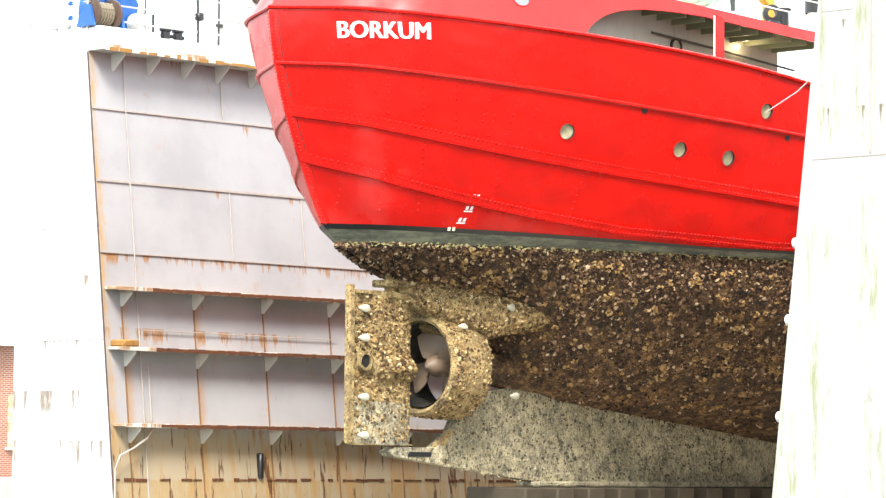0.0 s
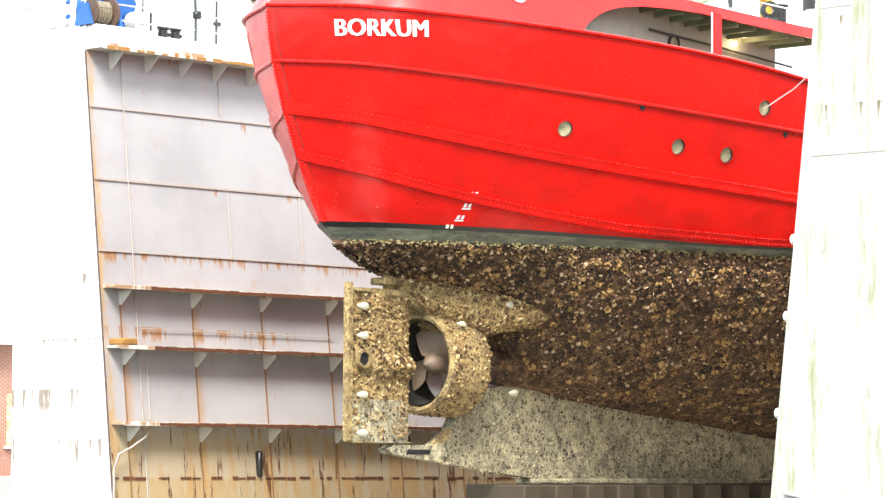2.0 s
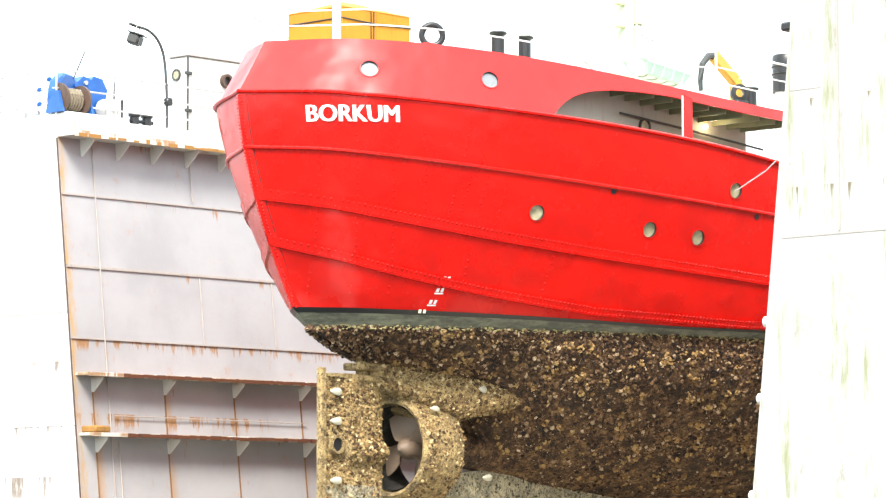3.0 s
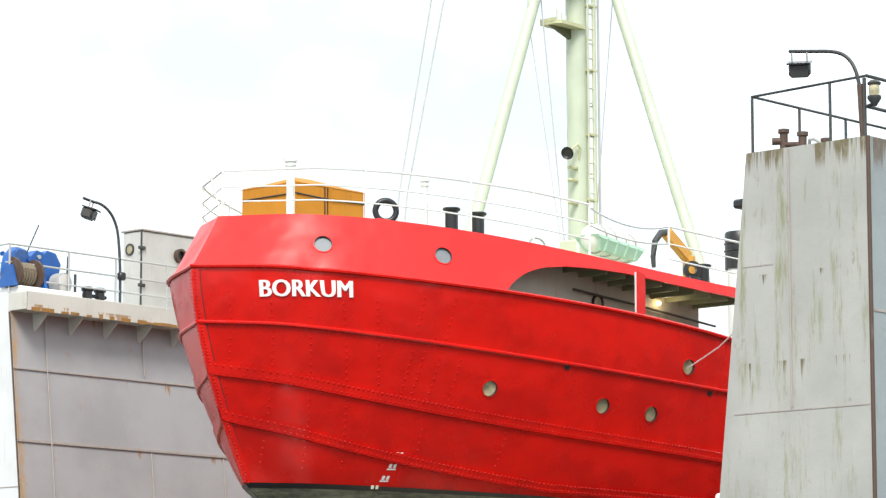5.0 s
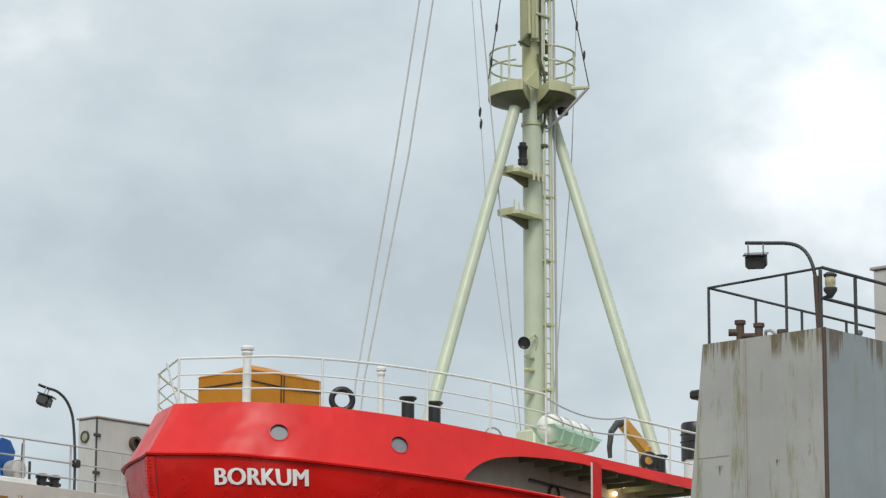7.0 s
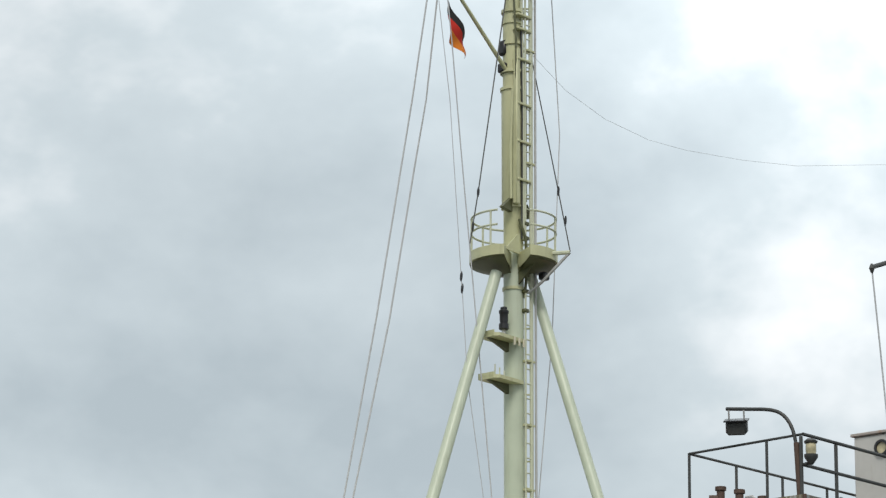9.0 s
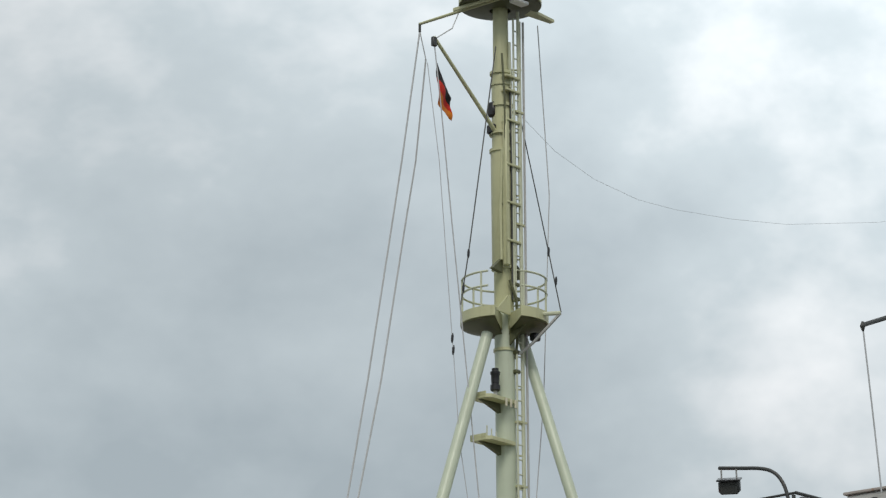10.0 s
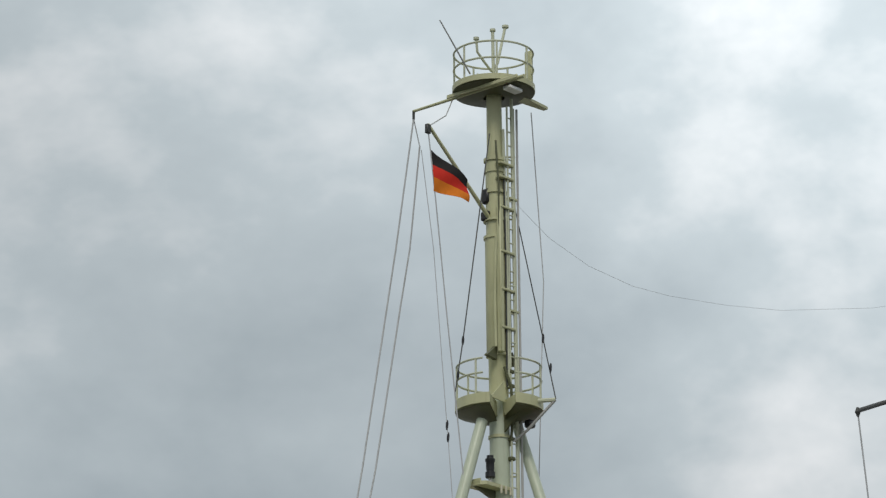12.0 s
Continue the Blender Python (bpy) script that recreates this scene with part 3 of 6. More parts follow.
def plan(x, x0, length, half, q, chord=CHORD):
    """Half breadth of a waterline: a flat facet from the sternpost, then a fair curve."""
    s = min(max((x - x0) / length, 0.0), 1.0)
    b = half * max(1 - (1 - s) ** 2, 0.0) ** q
    if 0 < x - x0 < chord:
        t = (x - x0) / chord
        flat = t * plan(x0 + chord, x0, length, half, q, 0)
        t = t * t * (3 - 2 * t)
        b = flat + (b - flat) * t
    return b


AFT_K, AFT_W, AFT_B, AFT_T = -2.72, -1.42, -1.05, -2.12
FORE = 44.0


def stern(v):
    """Where the stern bar stands, from the paint line (0) to the sheer (1)."""
    return AFT_W + (AFT_K - AFT_W) * (1 - (1 - v) ** 1.55)


def dent(x, up):
    """The old dent by the knuckle of the quarter; up is the height above the sheer."""
    a = 0.06 * math.exp(-((x + DENT + 0.3 * up) / 0.16) ** 2 - (up / 0.20) ** 2)
    return a - 0.03 * math.exp(-((x + DENT - 0.36) / 0.15) ** 2 - ((up - 0.04) / 0.10) ** 2)


def half_breadth(x, v):
    """Half breadth of the topsides; v runs from the paint line to the sheer."""
    w = v ** 0.7
    return plan(x, stern(v), 14 - 2 * w, 4.45 + 0.15 * w, 0.74 - 0.18 * w) - dent(x, 3.4 * (v - 1))


def level(x, z):
    """v at a height, or the nearest."""
    a, c = paint_line(x), sheer(x)
    return min(max((z - a) / (c - a), 0.0), 1.0)


def side(x, z, out=0.0, s=-1):
    """A point on the topsides, a little proud of the plating."""
    v = level(x, z)
    e = 0.05
    xa = max(x, stern(v))
    b = half_breadth(xa, v)
    d = (half_breadth(xa + e, v) - half_breadth(max(xa - e, stern(v)), v)) / (xa + e - max(xa - e, stern(v)))
    n = Vector((-d, 1.0)).normalized()
    return Vector((xa + out * n.x, s * (b + out * n.y), z))


def run(u, x0, x1=FORE):
    """Spacing along the hull, close at the stern."""
    return x0 + (x1 - x0) * u ** 2.6


ship = thing("lightship", (8.0, 0, 1.44), "red painted light vessel in dry dock, its bottom overgrown with barnacles", "ship")

g = Geo()
for s in (-1, 1):
    def topside(u, v, s=s):
        x = run(u, stern(v))
        return (x, s * half_breadth(x, v), paint_line(x) + (sheer(x) - paint_line(x)) * v)
    g.grid(topside, 90, 26)
topsides = part("topside_plating", g, RED, ship, "bright red riveted side plating")

g = Geo()
for s in (-1, 1):
    def band(u, v, s=s):
        aft = AFT_B + (AFT_W - AFT_B) * v
        x = run(u, aft)
        b = plan(x, aft, 14.5 - 0.5 * v, 4.42 + 0.03 * v, 0.76 - 0.02 * v)
        return (x, s * b, scum_line(x) * (1 - v) + paint_line(x) * v)
    g.grid(band, 80, 4)
part("boot_top", g, BOOT, ship, "grey-green boot top band with slime")
g = Geo()
for s in (-1, 1):
    g.grid(lambda u, v, s=s: tuple(Vector(band(u, 0.72 + 0.28 * v, s)) + Vector((-0.008 * (1 - u), s * 0.008, 0))), 80, 2)
part("waterline_stripe", g, BLACK, ship, "black stripe under the red paint")
rag = random.Random(3)
g = Geo()
for i in range(420):
    x = AFT_B + 0.1 + 12 * rag.random() ** 1.3
    p = Vector((x, -plan(x, AFT_B, 14.5, 4.42, 0.76), scum_line(x) + rag.uniform(-0.05, 0.035)))
    r = rag.uniform(0.015, 0.045)
    g.add([p + Vector((r, -0.01, 0)), p + Vector((0, -0.03, r * 0.5)), p + Vector((-r, -0.01, 0)), p + Vector((0, -0.03, -r * 0.5)), p + Vector((0, -0.05, 0))], [(0, 1, 4), (1, 2, 4), (2, 3, 4), (3, 0, 4)])
tagged(part("weed_fringe", g, WEED, ship, "yellowish weed along the old waterline"), kind="stuff")

TUCK = ((-1.05, 5.64), (-0.45, 5.38), (0.26, 5.12), (1.3, 4.8), (2.3, 4.42), (3.0, 3.75), (3.7, 3.2), (4.6, 2.98), (9.2, 2.5), (16, 1.7), (22, 1.5), (60, 1.5))


def tuck(x):
    return float(np.interp(x, [p[0] for p in TUCK], [p[1] for p in TUCK]))


def bottom_at(x, v, s=-1):
    lo, hi = tuck(x), scum_line(x)
    full = min(max((x - 1) / 20, 0), 1)
    b = plan(x, AFT_B, 14.5, 4.42, 0.76)
    w = (1 - (1 - v) ** (1.5 + 1.5 * full)) ** (0.95 - 0.4 * full)
    return Vector((x, s * (b * w + min(b, 0.09) * (1 - w)), lo + (hi - lo) * v))


g = Geo()
for s in (-1, 1):
    g.grid(lambda u, v, s=s: tuple(bottom_at(run(u, AFT_B), v, s)), 110, 26)
part("bottom_plating", g, FOUL, ship, "underwater hull thick with brown barnacles and mussels")

# skeg with the heel that carries the rudder
g = Geo()
g.slab([(0.16, 2.02), (0.35, 2.10), (1.35, 2.10), (1.75, 2.35), (2.0, 2.75), (2.4, 3.1), (4.0, 3.3), (9.2, 2.6), (16, 1.8), (24, 1.6), (24, 1.44), (5.0, 1.44), (3.8, 1.52), (0.9, 1.86), (0.25, 1.94)], -0.13, 0.13, "y")
part("skeg", g, SCALE, ship, "grey scaly deadwood and heel")
g = Geo().box((3.9, -0.28, 1.40), (44, 0.28, 1.5), 0.03)
part("keel_bar", g, SCALE, ship)


# ---- upper strake with the arched opening
def top_breadth(x, w):
    """Half breadth of the upper strake; w runs from the sheer (0) to the deck edge (1)."""
    return plan(x, AFT_K + (AFT_T - AFT_K) * w, 12, 4.6 - 0.25 * w, 0.56 + 0.01 * w) - dent(x, 1.1 * w)


def arch(x):
    """Lower edge of the upper strake: it rises over the side opening."""
    rise = float(np.interp(x, (1.58, 1.75, 1.95, 2.2, 2.5, 3.0, 3.6, 4.6, 8.0), (0.0, 0.18, 0.34, 0.48, 0.59, 0.69, 0.75, 0.81, 0.98)))
    return min(sheer(x) + rise, top_line(x) - 0.20)


def strake(u, w, s=-1, inset=0.0):
    xa = AFT_K + (AFT_T - AFT_K) * w
    x = xa + (12.0 - xa) * u ** 1.9
    lo, hi = arch(x), top_line(x)
    k = (lo - sheer(x)) / (hi - sheer(x))
    k = k + (1 - k) * w
    return Vector((x + inset * (1 - u) ** 4, s * max(top_breadth(x, k) - inset, 0.0), lo + (hi - lo) * w))


g = Geo()
for s in (-1, 1):
    g.grid(lambda u, w, s=s: tuple(strake(u, w, s)), 120, 6)
    g.grid(lambda u, w, s=s: tuple(strake(u, 1 - w, s, 0.07)), 120, 3)
    g.grid(lambda u, w, s=s: tuple(strake(u, 0, s, 0.07 * w)), 120, 1)
upper = part("upper_strake", g, LIGHTRED, ship, "red upper strake leaning inboard, its sky light put into the colour")

g = Geo()
for s in (-1, 1):
    aft = AFT_K - 0.02
    rail = [run(i / 60, aft, 12) for i in range(61)]
    g.tube([Vector((x, s * (plan(x, aft, 12, 4.63, 0.56) - dent(x, 0)), sheer(x))) for x in rail], 0.035, 6)
part("knuckle_rail", g, RED, ship)

# stanchion in the opening
g = Geo()
g.slab([(4.41, sheer(4.36) - 0.05), (4.63, sheer(4.57) - 0.05), (4.63, 9.85), (4.41, 9.9)], -4.07, -4.02, "y")
part("stanchion", g, LIGHTRED, ship, "red stanchion")
part("stanchion_edge", Geo().box((4.385, -4.045, sheer(4.36) - 0.05), (4.408, -4.02, 9.88)), WHITE, ship)

# decks, deckhouse, beams
g, soffit, DECK_END = Geo(), Geo(), 8.0
n = 44
edge = [(run(i / n, AFT_T + 0.02, 14.0)) for i in range(n + 1)]
for i in range(n):
    a, c = edge[i], edge[i + 1]
    ba, bc = max(top_breadth(a, 1) - 0.03, 0.0), max(top_breadth(c, 1) - 0.03, 0.0)
    za, zc = top_line(a) - 0.03, top_line(c) - 0.03
    if a > DECK_END:
        break
    g.add([(a, -ba, za), (c, -bc, zc), (c, bc, zc), (a, ba, za)], [(0, 1, 2, 3)])
    soffit.add([(a, -ba, za - 0.06), (c, -bc, zc - 0.06), (c, bc, zc - 0.06), (a, ba, za - 0.06)], [(0, 1, 2, 3)])
part("poop_deck", g, CREAM, ship, "pale painted poop deck")
part("soffit", soffit, SOFFIT, ship, "green underside of the poop deck, its shade in the colour")
g = Geo()
for i in range(n):
    a, c = edge[i], edge[i + 1]
    ba, bc = max(half_breadth(a, 0.8) - 0.1, 0.0), max(half_breadth(c, 0.8) - 0.1, 0.0)
    g.add([(a, -ba, sheer(a) - 0.75), (c, -bc, sheer(c) - 0.75), (c, bc, sheer(c) - 0.75), (a, ba, sheer(a) - 0.75)], [(0, 1, 2, 3)])
part("main_deck", g, CREAM, ship)
for i in range(13):
    x = 2.35 + 0.42 * i
    b = top_breadth(x, 0.9) - 0.1
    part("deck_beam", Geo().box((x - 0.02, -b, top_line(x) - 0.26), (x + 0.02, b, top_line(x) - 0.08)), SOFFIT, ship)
house = part("deckhouse", Geo().slab([(2.0, 8.4), (7.55, 8.2), (7.55, top_line(7.55) - 0.09), (5, top_line(5) - 0.09), (3.5, top_line(3.5) - 0.09), (2.0, top_line(2.0) - 0.09)], -3.0, 3.0, "y"), HOUSE, ship, "white deckhouse side under the poop deck")
part("grab_rail", Geo().tube([(3.8, -3.07, 9.60), (5.5, -3.07, 9.49), (7.97, -3.07, 9.30)], 0.022, 6), DARK, house)
part("porthole", Geo().lathe([(0.12, 0), (0.15, 0), (0.15, 0.05), (0.12, 0.05)], (4.54, -3.0, 9.42), (0, -1, 0), 16, True), BLACK, house, "dark porthole ring")
part("porthole_glass", Geo().lathe([(0.12, 0), (0.12, 0.02)], (4.54, -3.0, 9.42), (0, -1, 0), 16), GLASS, house)
part("lamp_cage", Geo().lathe([(0.04, 0), (0.08, 0.02), (0.08, 0.06), (0.03, 0.08)], (6.28, -3.05, 9.66), (0, 0, 1), 12), DARK, house)
part("lamp_bulb", Geo().lathe([(0.01, -0.08), (0.038, -0.065), (0.048, -0.03), (0.035, 0.0)], (6.28, -3.05, 9.62), (0, 0, 1), 12), BULB, house, "glowing warm bulb")
lamp = bpy.data.lights.new("deck_lamp", "POINT")
lamp.energy, lamp.color, lamp.shadow_soft_size = 1.2, (1.0, 0.78, 0.5), 0.05
new("deck_lamp", lamp).location = (6.28, -3.25, 9.56)
for x in (7.3, 8.2):
    part("cable_reel", Geo().lathe([(0.06, -0.03), (0.16, -0.02), (0.16, 0.02), (0.06, 0.03)], (x, -3.6, sheer(x) + 0.12), (0.3, -1, 0), 16, True), CREAM, ship)


# ---- belting, lapped strakes, rivets
def along(fn, x0, x1, k, out, s=-1):
    return [side(x0 + (x1 - x0) * (i / k) ** 1.5, fn(x0 + (x1 - x0) * (i / k) ** 1.5), out, s) for i in range(k + 1)]


def stern_x(z):
    return stern(level(AFT_K, z))


for s in (-1, 1):
    part("belting", Geo().tube(along(rail_z, -2.56, 12, 70, 0.02, s), 0.035, 8), RED, ship, "red belting")
    for fn, x0, w in ((seam_a, -2.32, 0.10), (seam_b, -2.06, 0.08)):
        g = Geo()
        top, low = along(lambda x: fn(x) + w, x0, 12, 70, 0.035, s), along(lambda x: fn(x) - w, x0, 12, 70, 0.045, s)
        for i in range(70):
            g.add([low[i], low[i + 1], top[i + 1], top[i]], [(0, 1, 2, 3)])
            lo2 = [low[i] - Vector((-0.01, s * 0.06, 0)), low[i + 1] - Vector((-0.01, s * 0.06, 0))]
            g.add([lo2[0], lo2[1], low[i + 1], low[i]], [(0, 1, 2, 3)])
            hi2 = [top[i] - Vector((0, s * 0.03, 0)), top[i + 1] - Vector((0, s * 0.03, 0))]
            g.add([top[i], top[i + 1], hi2[1], hi2[0]], [(0, 1, 2, 3)])
        part("lapped_strake", g, RED, ship)


def stud(g, p, nrm, r):
    """One domed rivet head."""
    q = nrm.to_track_quat("Z", "Y")
    k = 6
    vs = [p + q @ Vector((r * math.cos(2 * math.pi * i / k), r * math.sin(2 * math.pi * i / k), -0.002)) for i in range(k)]
    vs += [p + q @ Vector((0.6 * r * math.cos(2 * math.pi * i / k), 0.6 * r * math.sin(2 * math.pi * i / k), 0.4 * r)) for i in range(k)]
    g.add(vs, [(i, (i + 1) % k, k + (i + 1) % k, k + i) for i in range(k)] + [tuple(range(k, 2 * k))])


def facing(x, z, s=-1):
    a, c, d = side(x - 0.05, z, 0, s), side(x + 0.05, z, 0, s), side(x, z + 0.05, 0, s)
    m = (c - a).cross(d - side(x, z, 0, s)).normalized()
    return m if m.y * s > 0 else -m


g = Geo()
for fn, w, x0 in ((seam_a, 0.055, -2.25), (seam_b, 0.045, -1.95)):
    for off in (w, -w):
        x = x0
        while x < 7.4:
            z = fn(x) + off
            stud(g, side(x, z, 0.040), facing(x, z), 0.023)
            x += 0.075
for x0, lean, z0, z1 in ((-2.15, 0.2, 6.2, 9.2), (-1.76, 0.235, 6.2, 9.2), (-1.30, 0.24, 6.2, 8.95), (-0.81, 0.26, 6.2, 9.1), (-0.33, 0.24, 7.4, 9.1), (0.15, -0.015, 7.5, 9.2), (0.34, -0.06, 7.5, 8.25), (0.62, -0.07, 7.4, 9.2), (0.98, -0.07, 7.4, 8.2), (0.55, 0.1, 6.2, 6.9), (2.1, 0.0, 6.2, 6.9)):
    z = z0
    while z < z1:
        x = x0 - lean * (z - 8)
        if abs(z - rail_z(x)) > 0.06 and not (-2.25 < x < -0.85 and 8.98 < z):
            stud(g, side(x, z, 0.0), facing(x, z), 0.022)
        z += 0.115
tagged(part("rivets", g, RED, ship, "rows of rivet heads"), kind="stuff")

# stern bar with its double rivet rows
def bar_at(v, y):
    z = paint_line(AFT_W) + (sheer(AFT_K) - 0.06 - paint_line(AFT_W)) * v
    ahead = abs(y) * CHORD / half_breadth(stern(v) + CHORD, v)
    return Vector((stern(v) + ahead - (0.03 if abs(y) < 0.095 else -0.01), y, z))


g = Geo().grid(lambda u, v: tuple(bar_at(u, (v - 0.5) * 0.22)), 46, 8)
r = Geo()
for i in range(62):
    for y in (-0.055, 0.055):
        stud(r, bar_at(i / 62, y), Vector((-1, y * 4, -0.3)).normalized(), 0.026)
part("stern_bar", g, RED, ship, "riveted red stern bar")
# Dark lines draw the dirt and the shadow along the bar's edges.
for y in (-0.115, 0.115):
    part("stern_edge_line", Geo().tube([bar_at(i / 40, y) for i in range(41)], 0.012, 5), DARKRED, ship)
tagged(part("stern_rivets", r, RED, ship), kind="stuff")


def pierce(ob, p, nrm, r, k=28):
    """Cuts a round hole of radius r through a plating mesh."""
    turn_in = nrm.to_track_quat("Z", "Y").inverted()
    turn_out = turn_in.inverted()
    bm = bmesh.new()
    bm.from_mesh(ob.data)
    ring = [Vector((r * math.cos(2 * math.pi * i / k), r * math.sin(2 * math.pi * i / k))) for i in range(k)]
    doomed = set()
    for f in bm.faces:
        if (f.calc_center_median() - p).length > 1.2:
            continue
        flat = [turn_in @ (v.co - p) for v in f.verts]
        if max(abs(c.z) for c in flat) > 0.06 or f.calc_area() < 1e-8:
            continue
        n = len(flat)

        def inside(c):
            t = [(flat[(i + 1) % n].x - flat[i].x) * (c.y - flat[i].y) - (flat[(i + 1) % n].y - flat[i].y) * (c.x - flat[i].x) for i in range(n)]
            return all(q >= 0 for q in t) or all(q <= 0 for q in t)
        if any(inside(c) for c in ring + [Vector((0, 0))]) or any(c.xy.length < r for c in flat):
            doomed.add(f)
    rim = [e for e in {e for f in doomed for e in f.edges} if any(f not in doomed for f in e.link_faces)]
    bmesh.ops.delete(bm, geom=list(doomed), context="FACES")
    vs = [bm.verts.new(p + turn_out @ Vector((c.x, c.y, 0))) for c in ring]
    rim += [bm.edges.new((vs[i], vs[(i + 1) % k])) for i in range(k)]
    made = bmesh.ops.triangle_fill(bm, use_beauty=True, edges=rim, normal=nrm)
    for f in made["geom"]:
        if isinstance(f, bmesh.types.BMFace):
            f.smooth = True
    bm.to_mesh(ob.data)
    bm.free()


def porthole(x, z, r=0.145, up=None):
    p, m = (side(x, z, 0.0), facing(x, z)) if up is None else up
    pierce(upper if up else topsides, p, m, r)
    deep = 0.04 if up else 0.05
    ring = part("porthole", Geo().lathe([(r * 0.99, -0.01), (r * 1.12, -0.01), (r * 1.10, 0.012), (r * 0.99, 0.014)], p, m, 28, True), LIGHTRED if up else RED, ship, "deep round porthole with a painted rim")
    # Recess wall in black: the shade in the hole is put into the colour.
    part("sleeve", Geo().lathe([(r * 0.95, 0.006), (r * 1.0, 0.006), (r * 1.0, -deep), (r * 0.95, -deep)], p, m, 28, True), BLACK, ring, "porthole sleeve, black for the shade in the recess")
    part("pane", Geo().lathe([(r, -deep - 0.004), (r, -deep + 0.006)], p, m, 28), DARKGLASS if up else GLASS, ring, "clouded glass")


for x, z in ((1.60, 7.63), (3.83, 7.44), (4.89, 7.35), (5.61, 8.24)):
    porthole(x, z)
for x, z in ((-1.27, 10.00), (0.60, 9.89)):
    w = (z - sheer(x)) / (top_line(x) - sheer(x))
    e = 0.04
    p = Vector((x, -top_breadth(x, w), z))
    t1 = Vector((x + e, -top_breadth(x + e, w), z)) - Vector((x - e, -top_breadth(x - e, w), z))
    t2 = Vector((x, -top_breadth(x, w + 0.1), z + 0.1 * (top_line(x) - sheer(x)))) - p
    m = t1.cross(t2).normalized()
    porthole(x, z, 0.16, (p, m if m.y < 0 else -m))
for x, z in ((2.96, 8.07), (6.18, 7.80)):
    p = side(x, z, 0)
    part("scupper", Geo().lathe([(0.05, -0.02), (0.055, 0.012)], p, facing(x, z), 10), BLACK, ship)

# ---- name on the quarter and draught marks
arc = [(-2.11, 0.0)]
for i in range(1, 201):
    x = -2.11 + 2.2 * i / 200
    a, c = side(x - 0.011, 9.2), side(x, 9.2)
    arc.append((x, arc[-1][1] + (Vector((c.x, c.y)) - Vector((a.x, a.y))).length))
cu = bpy.data.curves.new("name", "FONT")
cu.body, cu.size, cu.offset, cu.space_character = "BORKUM", 1.0, 0.0, 1.03
cu.resolution_u = 3
txt = bpy.data.objects.new("name", cu)
scene.collection.objects.link(txt)
bpy.context.view_layer.update()
flat = bpy.data.meshes.new_from_object(txt.evaluated_get(bpy.context.evaluated_depsgraph_get()))
bpy.data.objects.remove(txt)
x0, x1 = min(v.co.x for v in flat.vertices), max(v.co.x for v in flat.vertices)
y0, y1 = min(v.co.y for v in flat.vertices), max(v.co.y for v in flat.vertices)
full = float(np.interp(-0.91, [a[0] for a in arc], [a[1] for a in arc]))
bm = bmesh.new()
for k in range(5):
    kept = len(bm.verts)
    bm.from_mesh(flat)
    bm.verts.ensure_lookup_table()
    for v in bm.verts[kept:]:
        v.co.x += (k - 2) * 0.02
        v.co.z = 0.0015 * k
bmesh.ops.triangulate(bm, faces=bm.faces[:])
for v in bm.verts:
    s = 0.02 + (v.co.x - x0) / (x1 - x0) * full * 0.955
    x = float(np.interp(s, [a[1] for a in arc], [a[0] for a in arc]))
    x -= 0.05 * (v.co.y - y0) / (y1 - y0)
    v.co = side(x, 9.06 + 0.285 * (v.co.y - y0) / (y1 - y0), 0.02 + v.co.z)
bmesh.ops.recalc_face_normals(bm, faces=bm.faces[:])
bm.to_mesh(flat)
bm.free()
flat.materials.append(LETTER)
letters = new("name_lettering", flat)
letters.parent, letters.matrix_parent_inverse = ship, Matrix.Translation(-ship.location)
tagged(letters, "white painted block letters reading BORKUM")
for x, z, m in ((0.43, 6.40, WHITE), (0.40, 6.20, WHITE), (0.37, 6.00, WHITE), (0.27, 5.84, ZINC)):
    g = Geo()
    for a, c, d, e in ((-0.09, 0.09, 0.0, 0.025), (-0.075, -0.015, 0.035, 0.10), (0.02, 0.075, 0.035, 0.10)):
        if m is ZINC and d == 0:
            continue
        g.add([side(x + a * 0.75, z + d, 0.008), side(x + c * 0.75, z + d, 0.008), side(x + c * 0.75, z + e, 0.008), side(x + a * 0.75, z + e, 0.008)], [(0, 1, 2, 3)])
    part("draught_mark", g, m, ship, "small worn draught figures as bars")

# ---- rudder
RZ = 3.57
rudder = part("rudder", Geo(), CRUST, ship, "barnacled balanced rudder with a flap")
g = Geo()


def foil(u, v):
    a = u * 2 * math.pi
    x = 0.09 - 0.69 * math.cos(a)
    t = 0.15 * (0.25 + 0.75 * (0.5 - 0.5 * math.cos(min(max((x + 0.62) / 1.4, 0), 1) * math.pi)) ** 0.6)
    top = 4.86 - 0.10 * max(x, 0)
    return (x, math.sin(a) * t * (1 if abs(math.sin(a)) > 0.02 else 0), 2.13 + (top - 2.13) * v)


g.grid(lambda u, v: foil(u, 0.28 + 0.72 * v), 32, 10)
low_blade = Geo().grid(lambda u, v: foil(u, 0.28 * v), 32, 4)
g.slab([(-0.6, 2.13), (0.78, 2.13), (0.78, 2.15), (-0.6, 2.15)], -0.09, 0.09, "y")
g.slab([(-0.6, 4.80), (0.72, 4.74), (0.72, 4.77), (-0.6, 4.85)], -0.09, 0.09, "y")
part("blade", g, CRUST, rudder)
part("blade_foot", low_blade, SCALE, rudder, "scaly grey foot of the rudder blade")
part("flap", Geo().box((-0.80, -0.07, 2.14), (-0.64, 0.07, 4.95), 0.03), CRUST, rudder, "narrow trailing flap")
part("bulb", Geo().lathe([(0.05, 0.0), (0.2, 0.1), (0.25, 0.4), (0.24, 0.8), (0.2, 1.0), (0.1, 1.05)], (-0.28, 0, 3.5), (1, 0, 0), 20), CRUST, rudder, "fairing bulb")
